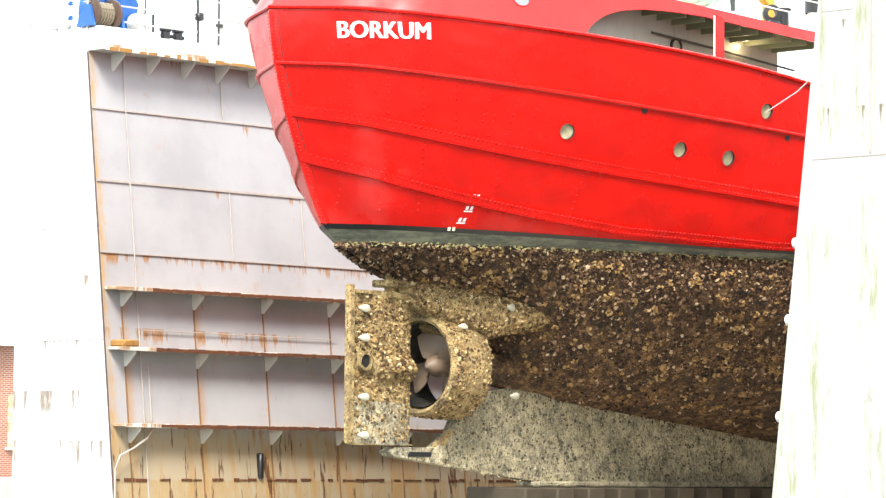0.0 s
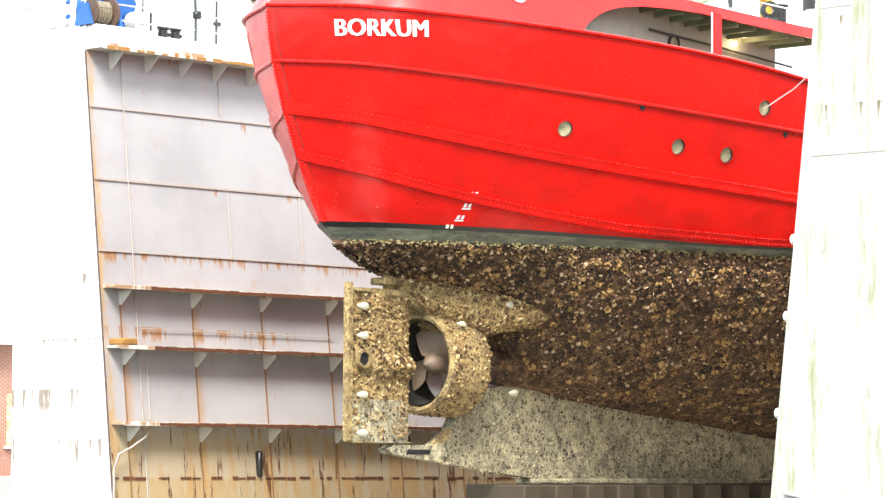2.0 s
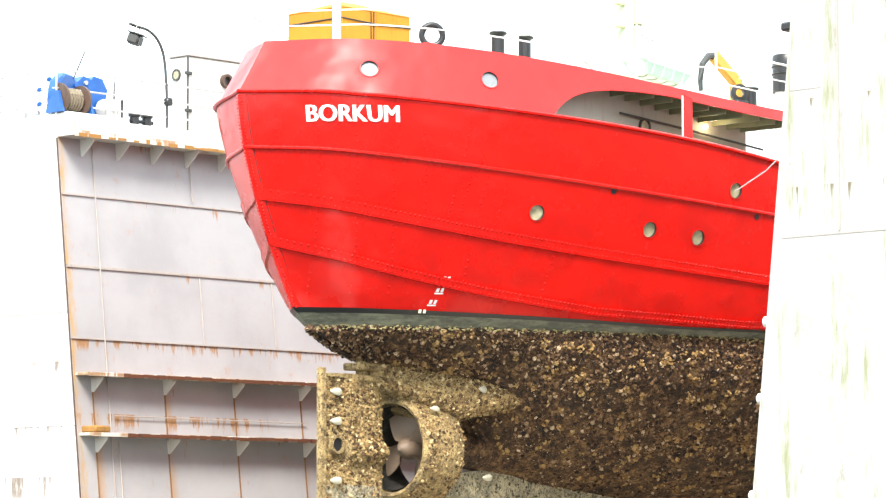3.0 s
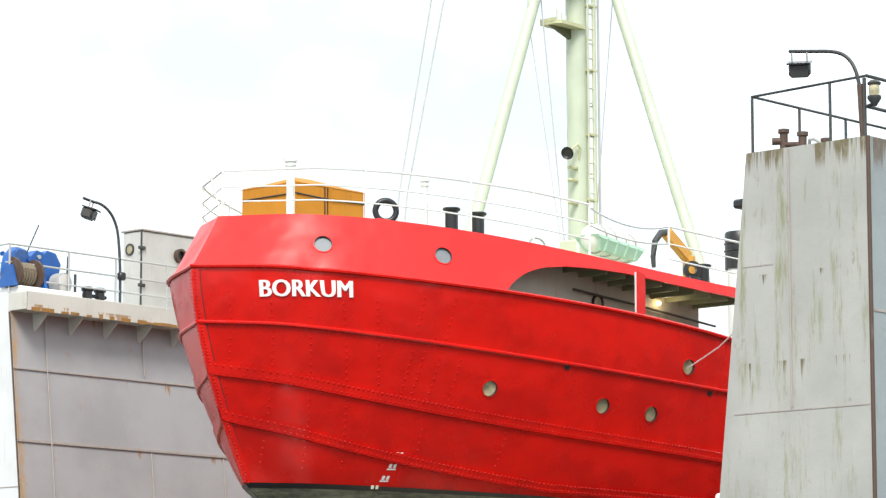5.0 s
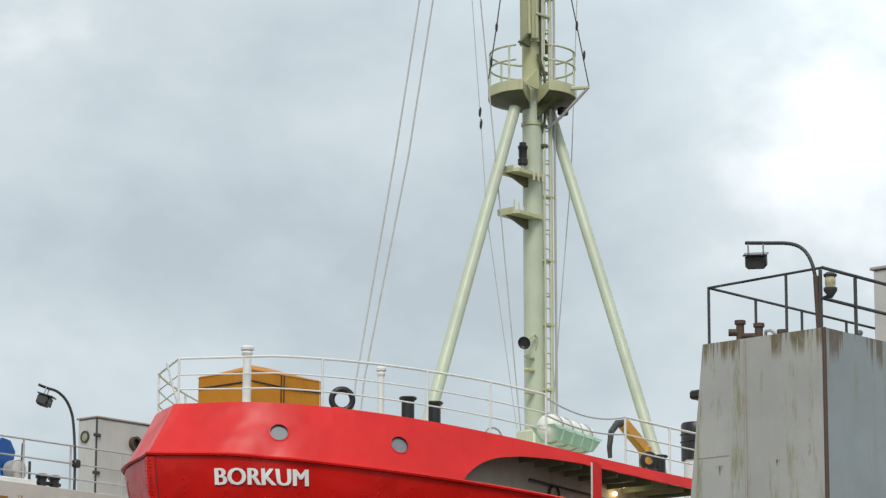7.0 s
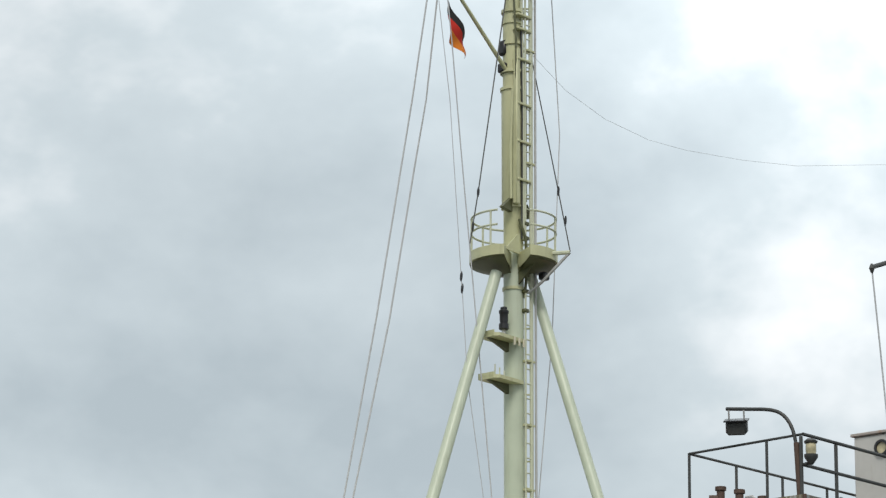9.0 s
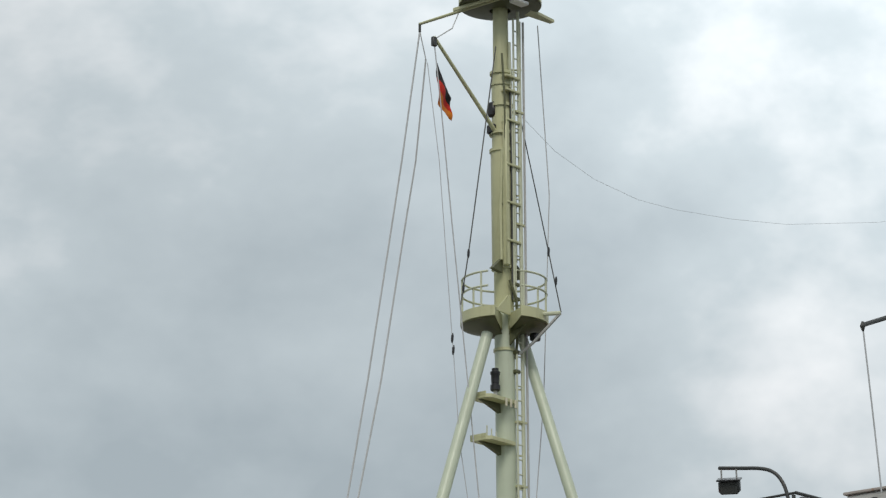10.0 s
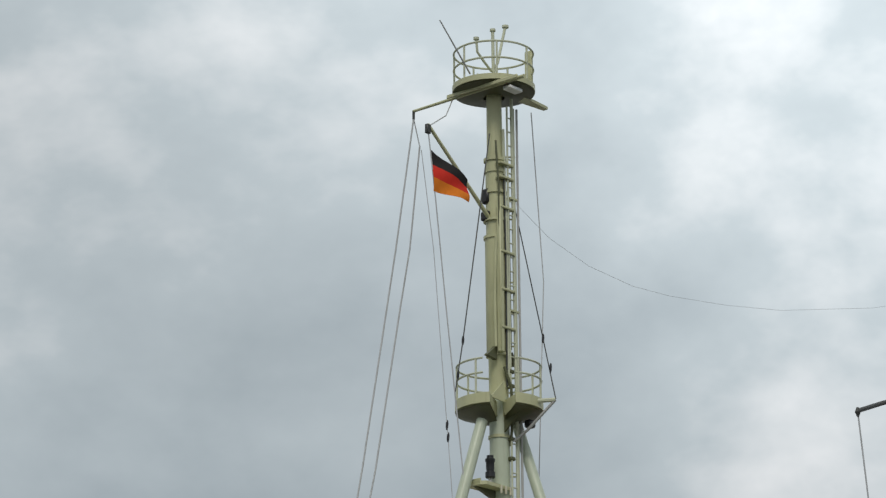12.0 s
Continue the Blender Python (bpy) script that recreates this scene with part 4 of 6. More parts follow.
part("lifting_hole", Geo().lathe([(0.12, 0), (0.17, 0), (0.17, 0.07), (0.12, 0.07)], (-0.46, -0.09, 3.6), (0, -1, 0), 20, True), CRUST, rudder)
part("hole_bottom", Geo().lathe([(0.13, 0), (0.13, 0.03)], (-0.46, -0.09, 3.6), (0, -1, 0), 20), BLACK, rudder)
part("coupling", Geo().box((0.05, -0.2, 4.72), (0.62, 0.2, 4.84), 0.03).box((0.0, -0.22, 4.93), (0.55, 0.22, 5.06), 0.03).rod((0.28, 0, 4.8), (0.28, 0, 5.3), 0.11), CRUST, rudder, "rudder stock coupling")


def anode(at, nrm, parent, size=0.12):
    nrm = Vector(nrm).normalized()
    q = nrm.to_track_quat("Z", "Y")
    e = Geo()
    rows, k = ((1.0, 0.0), (0.92, 0.25), (0.6, 0.42), (0.05, 0.5)), 16
    vs = []
    for r, h in rows:
        for i in range(k):
            a = 2 * math.pi * i / k
            t = 0.55 + 0.2 * math.cos(a)
            vs.append((r * math.cos(a) * (1 if math.cos(a) > 0 else 1.35) * size, r * math.sin(a) * t * size, h * size * 0.7))
    w = Vector((0, 0, 1)).cross(nrm).normalized()
    up = nrm.cross(w)
    vs = [Vector(at) + p[0] * w + p[1] * up + p[2] * nrm for p in vs]
    fs = [(j * k + i, j * k + (i + 1) % k, (j + 1) * k + (i + 1) % k, (j + 1) * k + i) for j in range(len(rows) - 1) for i in range(k)]
    fs.append(tuple(range((len(rows) - 1) * k, len(rows) * k)))
    return part("anode", e.add(vs, fs), ZINC, parent, "pale teardrop zinc anode")


for z in (4.53, 4.01, 2.97, 2.30):
    anode((-0.46, -0.115, z), (0, -1, 0), rudder)

# ---- nozzle, headbox, propeller
nozzle = part("nozzle", Geo().lathe([(0.80, 0.0), (0.86, -0.03), (0.91, 0.02), (0.94, 0.3), (0.97, 0.7), (0.95, 0.92), (0.88, 1.0), (0.80, 0.9), (0.76, 0.6), (0.77, 0.3)], (1.0, 0, RZ), (1, 0, 0), 48, True), CRUST, ship, "barnacled propeller nozzle")


def headbox(u, v):
    x = 0.42 + 3.9 * u
    hw = float(np.interp(x, (0.42, 0.7, 1.2, 2.0, 2.8, 3.6, 4.32), (0.05, 0.32, 0.62, 1.08, 1.36, 1.52, 1.55)))
    lo = float(np.interp(x, (0.42, 0.9, 1.3, 2.0, 2.7, 3.4, 4.32), (4.7, 4.45, 4.25, 3.98, 4.16, 4.34, 4.42)))
    hi = float(np.interp(x, (0.42, 1.2, 2.0, 2.8, 3.6, 4.32), (5.1, 5.12, 5.0, 4.86, 4.66, 4.47)))
    a = 2 * math.pi * v
    c, s = math.cos(a), math.sin(a)
    return (x, hw * math.copysign(abs(c) ** 0.7, c), (lo + hi) / 2 + (hi - lo) / 2 * math.copysign(abs(s) ** 0.7, s))


box = part("headbox", Geo().grid(headbox, 26, 28), CRUST, ship, "pale barnacled headbox over the nozzle")
anode((2.2, -1.16, 4.62), (0.25, -1, 0.1), box)
anode((1.35, -0.78, 4.26), (0, -0.9, 0.5), box, 0.1)
anode((3.05, -0.48, 3.06), (0.1, -1, -0.3), ship)
prop = part("propeller", Geo().lathe([(0.04, -0.22), (0.14, -0.14), (0.2, 0.0), (0.2, 0.35), (0.15, 0.5)], (1.45, 0, RZ), (1, 0, 0), 24), BRONZE, ship, "bronze propeller inside the nozzle")
for i in range(4):
    g = Geo()

    def blade(u, v, a0=i * math.pi / 2 - 0.35):
        r = 0.15 + 0.58 * u
        half = 0.34 * (0.45 + 1.1 * u - 0.62 * u * u)
        a = a0 + (v - 0.5) * 2 * half / max(r, 0.3) * 0.9
        return (1.58 + (v - 0.5) * 0.42 * (1 - 0.5 * u), r * math.cos(a), RZ + r * math.sin(a))
    g.grid(blade, 8, 6)
    g.grid(lambda u, v: tuple(Vector(blade(u, v)) + Vector((0.03, 0, 0))), 8, 6)
    part("blade", g, BRONZE, prop)
# Added sleeve that draws the shade within the nozzle.
part("inner_lining", Geo().grid(lambda u, v: (1.06 + 0.90 * u, 0.752 * math.cos(2 * math.pi * v), RZ + 0.752 * math.sin(2 * math.pi * v)), 4, 48), BORESHADE, nozzle, "added near-black sleeve for the shade inside the nozzle")
part("shaft_bossing", Geo().lathe([(0.2, 0), (0.26, 0.4), (0.4, 1.4), (0.5, 2.4)], (1.95, 0, RZ), (1, 0, 0), 20), FOUL, ship)
part("heel_lug", Geo().tube([(1.35, -0.05, 2.12), (1.55, -0.08, 2.2), (1.75, -0.08, 2.38)], [0.05, 0.09, 0.07], 8), CRUST, ship)
part("heel_slot", Geo().box((0.62, -0.15, 1.93), (1.22, -0.12, 2.02), 0.012), BLACK, ship, "dark slot in the heel")

# ---- growth on the bottom
rng = random.Random(7)


def lump(g, p, nrm, r, flat=0.6):
    q = nrm.to_track_quat("Z", "Y") @ Euler((0, 0, rng.uniform(0, 6.28))).to_quaternion()
    k = 5
    w = rng.uniform(0.35, 1.0)
    vs = [p + q @ Vector((r * math.cos(2 * math.pi * i / k) * rng.uniform(0.8, 1.2), w * r * math.sin(2 * math.pi * i / k), -0.2 * r)) for i in range(k)]
    vs += [p + q @ Vector((0.55 * r * math.cos(2 * math.pi * i / k + 0.4), 0.55 * w * r * math.sin(2 * math.pi * i / k + 0.4), flat * r * rng.uniform(0.7, 1.2))) for i in range(k)]
    g.add(vs, [(i, (i + 1) % k, k + (i + 1) % k, k + i) for i in range(k)] + [tuple(range(k, 2 * k))])


def growth_mat(name, dark, mid, pale, tail):
    k = Nodes(name)
    c = k.ramp(k.island(), (0.12, dark), (0.5, mid), (0.85, pale), (1.0, tail))
    c = k.mix(k.step(k.noise(40, 3), 0.35, 0.7, 0, 0.5), c, dark)
    return k.done(c, 0.7, 0.0, k.noise(60, 3), 0.5, 0.01)


GROWTH = growth_mat("barnacle_growth", (0.012, 0.005, 0.002), (0.095, 0.043, 0.017), (0.29, 0.165, 0.08), (0.72, 0.53, 0.33))
PALEGROWTH = growth_mat("pale_barnacle_growth", (0.06, 0.030, 0.010), (0.30, 0.185, 0.07), (0.50, 0.34, 0.14), (0.74, 0.60, 0.33))
SPONGE = growth_mat("sponge_growth", (0.20, 0.11, 0.035), (0.36, 0.215, 0.075), (0.48, 0.30, 0.11), (0.60, 0.42, 0.19))
tufts, scab = Geo(), Geo()
SCABS = growth_mat("scale_crust", (0.05, 0.042, 0.025), (0.32, 0.27, 0.165), (0.52, 0.44, 0.26), (0.68, 0.60, 0.40))


def sponge(p, nrm, r):
    """A soft tuft made of a few low knobs."""
    q = nrm.to_track_quat("Z", "Y")
    for i in range(6):
        a = rng.uniform(0, 6.28)
        lump(tufts, p + q @ Vector((0.7 * r * math.cos(a), 0.7 * r * math.sin(a), 0.2 * r)), nrm, r * rng.uniform(0.4, 0.8), 0.7)


g = Geo()
for i in range(26000):
    x = -0.9 + 13 * rng.random() ** 0.9
    v = rng.random() ** 0.8
    p = bottom_at(x, v)
    if noise.noise(p * 1.7) + rng.random() < 0.28:
        continue
    a, c = bottom_at(x + 0.05, v), bottom_at(x, min(v + 0.04, 1) if v < 0.95 else v - 0.04)
    m = (a - p).cross(c - p)
    if m.length < 1e-9:
        continue
    m = m.normalized()
    m = m if m.y < 0 else -m
    r = 0.015 + 0.05 * rng.random() ** 3.2
    lump(g, p, m, r)
for i in range(1500):
    x, s = rng.uniform(-1.12, 0.5), rng.choice((-1, 1))
    p = bottom_at(max(x, -1.02), rng.random() ** 2 * 0.35, s)
    lump(g, p, Vector((-0.6, s * 0.5, -0.6)).normalized(), 0.02 + 0.05 * rng.random() ** 3, 0.9)
for i in range(260):
    x, v = 0.6 + 9 * rng.random(), rng.uniform(0.05, 0.9)
    p = bottom_at(x, v)
    m = (bottom_at(x + 0.05, v) - p).cross(bottom_at(x, v + 0.04) - p).normalized()
    sponge(p, m if m.y < 0 else -m, rng.uniform(0.04, 0.075))
tagged(part("sponge_growth", tufts, SPONGE, ship, "ochre sponge tufts among the barnacles", smooth=False), kind="stuff")
tagged(part("barnacle_growth", g, GROWTH, ship, "crust of brown barnacles and mussels", smooth=False), kind="stuff")
g = Geo()
for i in range(11000):
    pick = rng.random()
    if pick < 0.42:
        u, v = rng.uniform(0.02, 0.9), rng.uniform(0.27, 0.64)
        p = Vector(headbox(u, v))
        m = (Vector(headbox(u, v + 0.02)) - p).cross(Vector(headbox(min(u + 0.02, 1), v)) - p)
        m = m.normalized() if m.length > 1e-9 else Vector((0, -1, 0))
        if m.dot(p - Vector((p.x, 0, 4.55))) < 0:
            m = -m
    elif pick < 0.72:
        a, h = rng.uniform(0, 2 * math.pi), rng.uniform(0.05, 0.95)
        m = Vector((0, math.cos(a), math.sin(a)))
        p = Vector((1.0 + h, 0, RZ)) + m * (0.92 + 0.04 * h)
    else:
        x, z = rng.uniform(-0.6, 0.72), rng.uniform(2.2, 4.75)
        if z < 3.0 and rng.random() < 0.6 or math.hypot(x + 0.46, z - 3.6) < 0.2:
            continue
        a = math.acos(max(-1, min(1, (0.09 - x) / 0.69)))
        t = abs(foil(a / (2 * math.pi), 0.5)[1])
        bulge = math.sqrt(max(0.0, 0.25 ** 2 - (z - 3.5) ** 2)) if -0.2 < x < 0.7 else 0
        p, m = Vector((x, -max(t, bulge), z)), Vector((0, -1, 0))
    lump(g, p, m, 0.012 + 0.045 * rng.random() ** 3.2, 0.55)
for i in range(5200):
    x = 1.5 + 8.5 * rng.random()
    z = rng.uniform(1.47, min(float(np.interp(x, (1.5, 1.75, 2.0, 2.4, 4.0, 9.2, 10.1), (2.2, 2.35, 2.75, 3.1, 3.3, 2.6, 2.5))), 3.2))
    if z > 1.44 + max(0.0, 3.8 - x) * 0.14:
        lump(scab, Vector((x, -0.13, z)), Vector((0, -1, 0)), 0.012 + 0.032 * rng.random() ** 3, 0.5)
tagged(part("scale_crust", scab, SCABS, ship, "crust of pale scale on the deadwood", smooth=False), kind="stuff")
tagged(part("pale_growth", g, PALEGROWTH, ship, "pale barnacles on nozzle and rudder", smooth=False), kind="stuff")

# ---- poop rail
def rail_edge(x, s=-1):
    return Vector((x, s * max(top_breadth(x, 1) - 0.06, 0.0), top_line(x)))


def rail_h(x):
    return 0.86 + 0.03 * min(x, 2.5)


railing = thing("ship_railing", (1, 0, top_line(0)), "white painted three-bar railing round the poop deck", "railing")
for k, f in enumerate((1.0, 0.64, 0.32)):
    aft = [-1.15 + 4.81 * i / 22 for i in range(23)]
    pts = [rail_edge(x, 1) for x in reversed(aft)] + [rail_edge(AFT_T + 0.06)] + [rail_edge(x, -1) for x in aft]
    part("bar", Geo().tube([p + Vector((0, 0, f * rail_h(p.x))) for p in pts], 0.021 if k == 0 else 0.014, 6), WHITE, railing)
    fore = [rail_edge(5.48 + 0.6 * i, -1) for i in range(11)]
    part("bar", Geo().tube([p + Vector((0, 0, f * 0.88)) for p in fore], 0.021 if k == 0 else 0.014, 6), WHITE, railing)
    sag = [rail_edge(3.66 + 1.82 * i / 10, -1) + Vector((0, 0, f * (0.88 - 0.10 * (1 - (2 * i / 10 - 1) ** 2) * 1.6))) for i in range(11)]
    if k < 2:
        part("slack_rope", Geo().tube(sag, 0.016, 6), WIRE, railing)
for s in (-1, 1):
    for x in ((-2.06, -0.45, 1.3, 2.5, 3.66) if s < 0 else (-1.15, 0.5, 1.3, 2.5, 3.66)) + ((5.48, 6.6, 7.5, 8.7) if s < 0 else ()):
        p = rail_edge(x, s)
        part("post", Geo().rod(p, p + Vector((0, 0, rail_h(x) if x < 4 else 0.88)), 0.022, n=8), WHITE, railing)
part("brace", Geo().rod(rail_edge(-2.08, 1) + Vector((0, 0.25, 0.75)), rail_edge(-2.0, 1) + Vector((0.1, 0, 0.02)), 0.018, n=6), WHITE, railing)


# ---- things on the poop deck
def deck(x):
    return top_line(x) - 0.03


def vent(x, y, top, r, group="deck vents"):
    t = thing("mushroom_vent", (x, y, deck(x)), "slim white mushroom vent pipe on the poop deck", "vent", group)
    part("pipe", Geo().rod((x, y, deck(x)), (x, y, top - 0.1), r, n=16), WHITE, t)
    part("cap", Geo().lathe([(r, 0), (r * 1.3, 0.03), (r * 1.35, 0.06), (r * 1.1, 0.09), (r * 1.55, 0.11), (r * 1.6, 0.15), (r * 1.2, 0.18)], (x, y, top - 0.16), n=18), WHITE, t)


vent(-1.15, -0.8, 11.61, 0.075)
vent(1.0, -2.0, 11.39, 0.058)
hut = thing("deck_hut", (0.45, 0.5, deck(0)), "ochre canvas-covered deck hut with a low hipped top", "cover")
bx = (-0.43, 1.33, -0.2, 1.2)
part("side", Geo().box((bx[0], bx[2], deck(1.3) - 0.02), (bx[1], bx[3], 11.40), 0.03), TAN, hut)
g = Geo().add([(bx[0] - 0.01, bx[2] - 0.012, 11.37), (bx[1] + 0.01, bx[2] - 0.012, 11.37), (bx[1] + 0.01, bx[3] + 0.01, 11.37), (bx[0] - 0.01, bx[3] + 0.01, 11.37), (0.25, 0.5, 11.62), (0.65, 0.5, 11.62)], [(0, 1, 5, 4), (1, 2, 5), (2, 3, 4, 5), (3, 0, 4), (0, 3, 2, 1)])
part("top", g, TAN, hut, smooth=False)
for x in (bx[0], (bx[0] + bx[1]) / 2, bx[1]):
    part("seam", Geo().box((x - 0.015, bx[2] - 0.012, deck(1)), (x + 0.015, bx[2], 11.38)), TAN, hut)
part("strap", Geo().tube([(bx[0] - 0.012, bx[3], 11.17), (bx[0] - 0.012, bx[2] - 0.014, 11.17), (0.45, bx[2] - 0.018, 11.14), (bx[1] + 0.012, bx[2] - 0.014, 11.17), (bx[1] + 0.012, bx[3], 11.17)], 0.014, 6), BLACK, hut, "dark lashing round the cover")
for x in (0.30, 0.37):
    part("lacing", Geo().box((x - 0.008, bx[2] - 0.016, deck(1)), (x + 0.008, bx[2] - 0.004, 11.36)), BLACK, hut)
ring = thing("fairlead", (0.11, -1.9, deck(0.1)), "black ring fairlead on a red foot at the deck edge", "fairlead")
part("ring", Geo().tube([Vector((0.11, -1.9, 10.72)) + 0.185 * (math.cos(2 * math.pi * i / 28) * Vector((0.78, -0.62, 0)) + math.sin(2 * math.pi * i / 28) * Vector((0, 0, 1))) for i in range(28)], 0.055, 10, True), BLACK, ring)
part("foot", Geo().box((-0.15, -2.0, deck(0) - 0.02), (0.37, -1.8, 10.56), 0.02), LIGHTRED, ring)


def bollard(x, y, top, r=0.115):
    t = thing("bollard", (x, y, deck(x)), "black painted mooring bollard on the poop deck", "bollard", "deck bollards")
    part("stem", Geo().rod((x, y, deck(x) - 0.05), (x, y, top - 0.04), r, n=20), BLACK, t)
    part("head", Geo().lathe([(r, 0), (r * 1.35, 0.03), (r * 1.4, 0.05), (r * 1.3, 0.07)], (x, y, top - 0.07), n=20), BLACK, t)


bollard(1.38, -2.3, 10.88)
bollard(2.08, -2.3, 10.88)
bollard(7.45, -3.2, 10.42)
ring = thing("fairlead", (6.98, -3.3, deck(7)), "black roller fairlead beside a bollard", "fairlead")
part("roller", Geo().lathe([(0.08, -0.06), (0.17, -0.05), (0.17, 0.05), (0.08, 0.06)], (6.98, -3.3, 10.26), (-0.6, -0.8, 0), 22, True), BLACK, ring)
part("foot", Geo().box((6.8, -3.4, deck(7) - 0.02), (7.15, -3.2, 10.12), 0.02), BLACK, ring)
coil = thing("rope_coil", (2.9, -2.9, deck(2.9)), "grey hoop of rope lying at the deck edge", "rope")
part("hoop", Geo().tube([(3.0 + 0.22 * math.cos(a), -2.9, 10.32 + 0.14 * math.sin(a)) for a in [math.pi * i / 12 for i in range(13)]], 0.02, 6), PIPE_GREY, coil)

raft = thing("life_raft", (5.2, -2.7, deck(5)), "white and pale green life raft canister in a cradle", "life raft")
ax, r0 = Vector((1.42, 0.0, -0.15)), 0.26
base = Vector((4.66, -2.65, 10.72))
g = Geo()


def shell(u, v):
    a = 2 * math.pi * v
    rr = r0 * (1 - abs(2 * u - 1) ** 8) ** 0.5 * (1.05 if (u * 7) % 1 < 0.2 else 1.0)
    return tuple(base + ax * u + Vector((0, rr * math.cos(a), rr * math.sin(a))))


g.grid(shell, 40, 20)
part("canister", g, RAFTTOP, raft, "white canister")
g = Geo()
for f0, f1, z0, z1 in ((0.0, 1.0, -0.05, 0.01), (0.06, 0.94, -0.24, -0.05)):
    vs = []
    for f, h, w in ((f0, z1, 0.29), (f1, z1, 0.29), (f0 + 0.07, z0, 0.2 if z0 < -0.1 else 0.3), (f1 - 0.07, z0, 0.2 if z0 < -0.1 else 0.3)):
        c = base + ax * f
        vs += [c + Vector((0, -w, h)), c + Vector((0, w, h))]
    g.add(vs, [(0, 2, 3, 1), (4, 5, 7, 6), (0, 4, 6, 2), (1, 3, 7, 5), (0, 1, 5, 4), (2, 6, 7, 3)])
part("tray", g, RAFT, raft, "pale green ribbed tray", False)
for u in (0.2, 0.4, 0.6, 0.8):
    c = base + ax * u
    part("strap", Geo().tube([c + Vector((0, 0.272 * math.cos(a), 0.272 * math.sin(a))) for a in [2 * math.pi * i / 20 for i in range(20)]], 0.014, 5, True), PIPE_GREY, raft)
    part("rib", Geo().slab([(c.y - 0.32, c.z - 0.03), (c.y - 0.25, c.z - 0.24), (c.y - 0.20, c.z - 0.24), (c.y - 0.27, c.z - 0.03)], c.x - 0.025, c.x + 0.025, "x"), RAFT, raft)

crane = thing("deck_crane", (7.6, -2.8, deck(7.6)), "small yellow folding deck crane with a black hose end", "crane")
g = Geo()
for a, c, w0, w1 in (((7.50, -2.8, 10.60), (6.85, -2.8, 11.02), 0.12, 0.1), ):
    a, c = Vector(a), Vector(c)
    q = (c - a).to_track_quat("X", "Z").to_matrix().to_4x4()
    g.box((0, -0.08, -w0), ((c - a).length, 0.08, w1), 0.02, Matrix.Translation(a) @ q)
part("boom", g, YELLOW, crane, "yellow boom")
part("jib", Geo().tube([(6.9, -2.8, 11.02), (6.68, -2.8, 10.98), (6.5, -2.8, 10.8), (6.44, -2.8, 10.5), (6.46, -2.8, 10.3)], [0.07, 0.07, 0.06, 0.05, 0.04], 8), DARK, crane, "dark hose-wrapped jib")
part("column", Geo().rod((7.52, -2.8, deck(7.5)), (7.52, -2.8, 10.62), 0.12, n=16), YELLOW, crane)
tank = thing("air_cowl", (10.9, -1.5, 7.75), "black ribbed ventilator cowl forward of the mast", "vent")
part("body", Geo().lathe([(0.3, 0), (0.3, 0.35), (0.32, 0.37), (0.3, 0.39), (0.3, 0.5), (0.32, 0.52), (0.3, 0.54), (0.3, 0.72), (0.27, 0.76)], (10.83, -1.5, 10.84), n=24), BLACK, tank)
part("stem", Geo().rod((10.75, -1.5, 7.75), (10.75, -1.5, 10.9), 0.2, n=16), WHITE, tank)
part("arm", Geo().box((10.80, -1.65, 12.10), (11.3, -1.35, 12.28), 0.04), BLACK, tank)
part("bracket", Geo().rod((11.15, -1.5, 11.4), (11.15, -1.5, 12.15), 0.04), BLACK, tank)

# ---------------------------------------------------------------- mast
mast = thing("tripod_mast", (7.6, 0, deck(7.6)), "pale green tripod mast with two round platforms", "mast")


def axis(z):
    return Vector((7.62 - 0.0107 * (z - 10), 0, z))


g = Geo()
g.rod(axis(9.8), axis(18.2), 0.215, 0.205, 24)
part("lower_mast", g, MINT, mast)
g = Geo()
g.lathe([(0.2, 0), (0.2, 0.85), (0.235, 0.9), (0.235, 3.4), (0.205, 3.42), (0.2, 5.05), (0.165, 5.07), (0.155, 6.65)], axis(18.2), axis(25) - axis(18.2), 24)
part("topmast", g, MAST, mast)
for z, r in ((19.1, 0.25), (21.58, 0.262), (21.95, 0.262), (22.55, 0.235), (23.0, 0.225), (23.25, 0.235), (17.4, 0.23), (16.3, 0.225)):
    part("hoop", Geo().lathe([(r - 0.03, -0.03), (r, -0.03), (r, 0.03), (r - 0.03, 0.03)], axis(z), (0, 0, 1), 24, True), MAST, mast)
part("strut", Geo().rod((7.0, 0, 17.65), (4.06, 0, 10.0), 0.115, 0.125, 20), MINT, mast, "slanting mast leg")
part("strut", Geo().rod((8.10, 0, 17.75), (7.80, -3.1, 9.78), 0.11, 0.115, 20), MINT, mast, "slanting mast leg")
part("foot", Geo().box((7.15, -0.5, deck(7.6)), (8.1, 0.5, 10.35), 0.03), CREAM, mast)
part("winch_box", Geo().box((6.75, -0.7, deck(7.6)), (7.3, -0.2, 11.1), 0.04), CREAM, mast)
part("cable_trunk", Geo().box((7.28, -0.29, 19.1), (7.40, -0.18, 22.4), 0.02), MAST, mast)
for x, z0, z1, r, m in ((7.54, 18.4, 23.9, 0.03, CREAM), (7.62, 19.2, 22.9, 0.02, MASTDARK), (7.30, 21.7, 23.6, 0.022, MASTDARK), (7.22, 19.2, 21.5, 0.028, MAST)):
    part("cable_pipe", Geo().tube([(x, -0.255 if x > 7.25 else -0.2, z0), (x - 0.02, -0.26 if x > 7.25 else -0.2, (z0 + z1) / 2), (x - 0.03, -0.25 if z1 < 23.3 else -0.2, z1)], r, 6), m, mast)
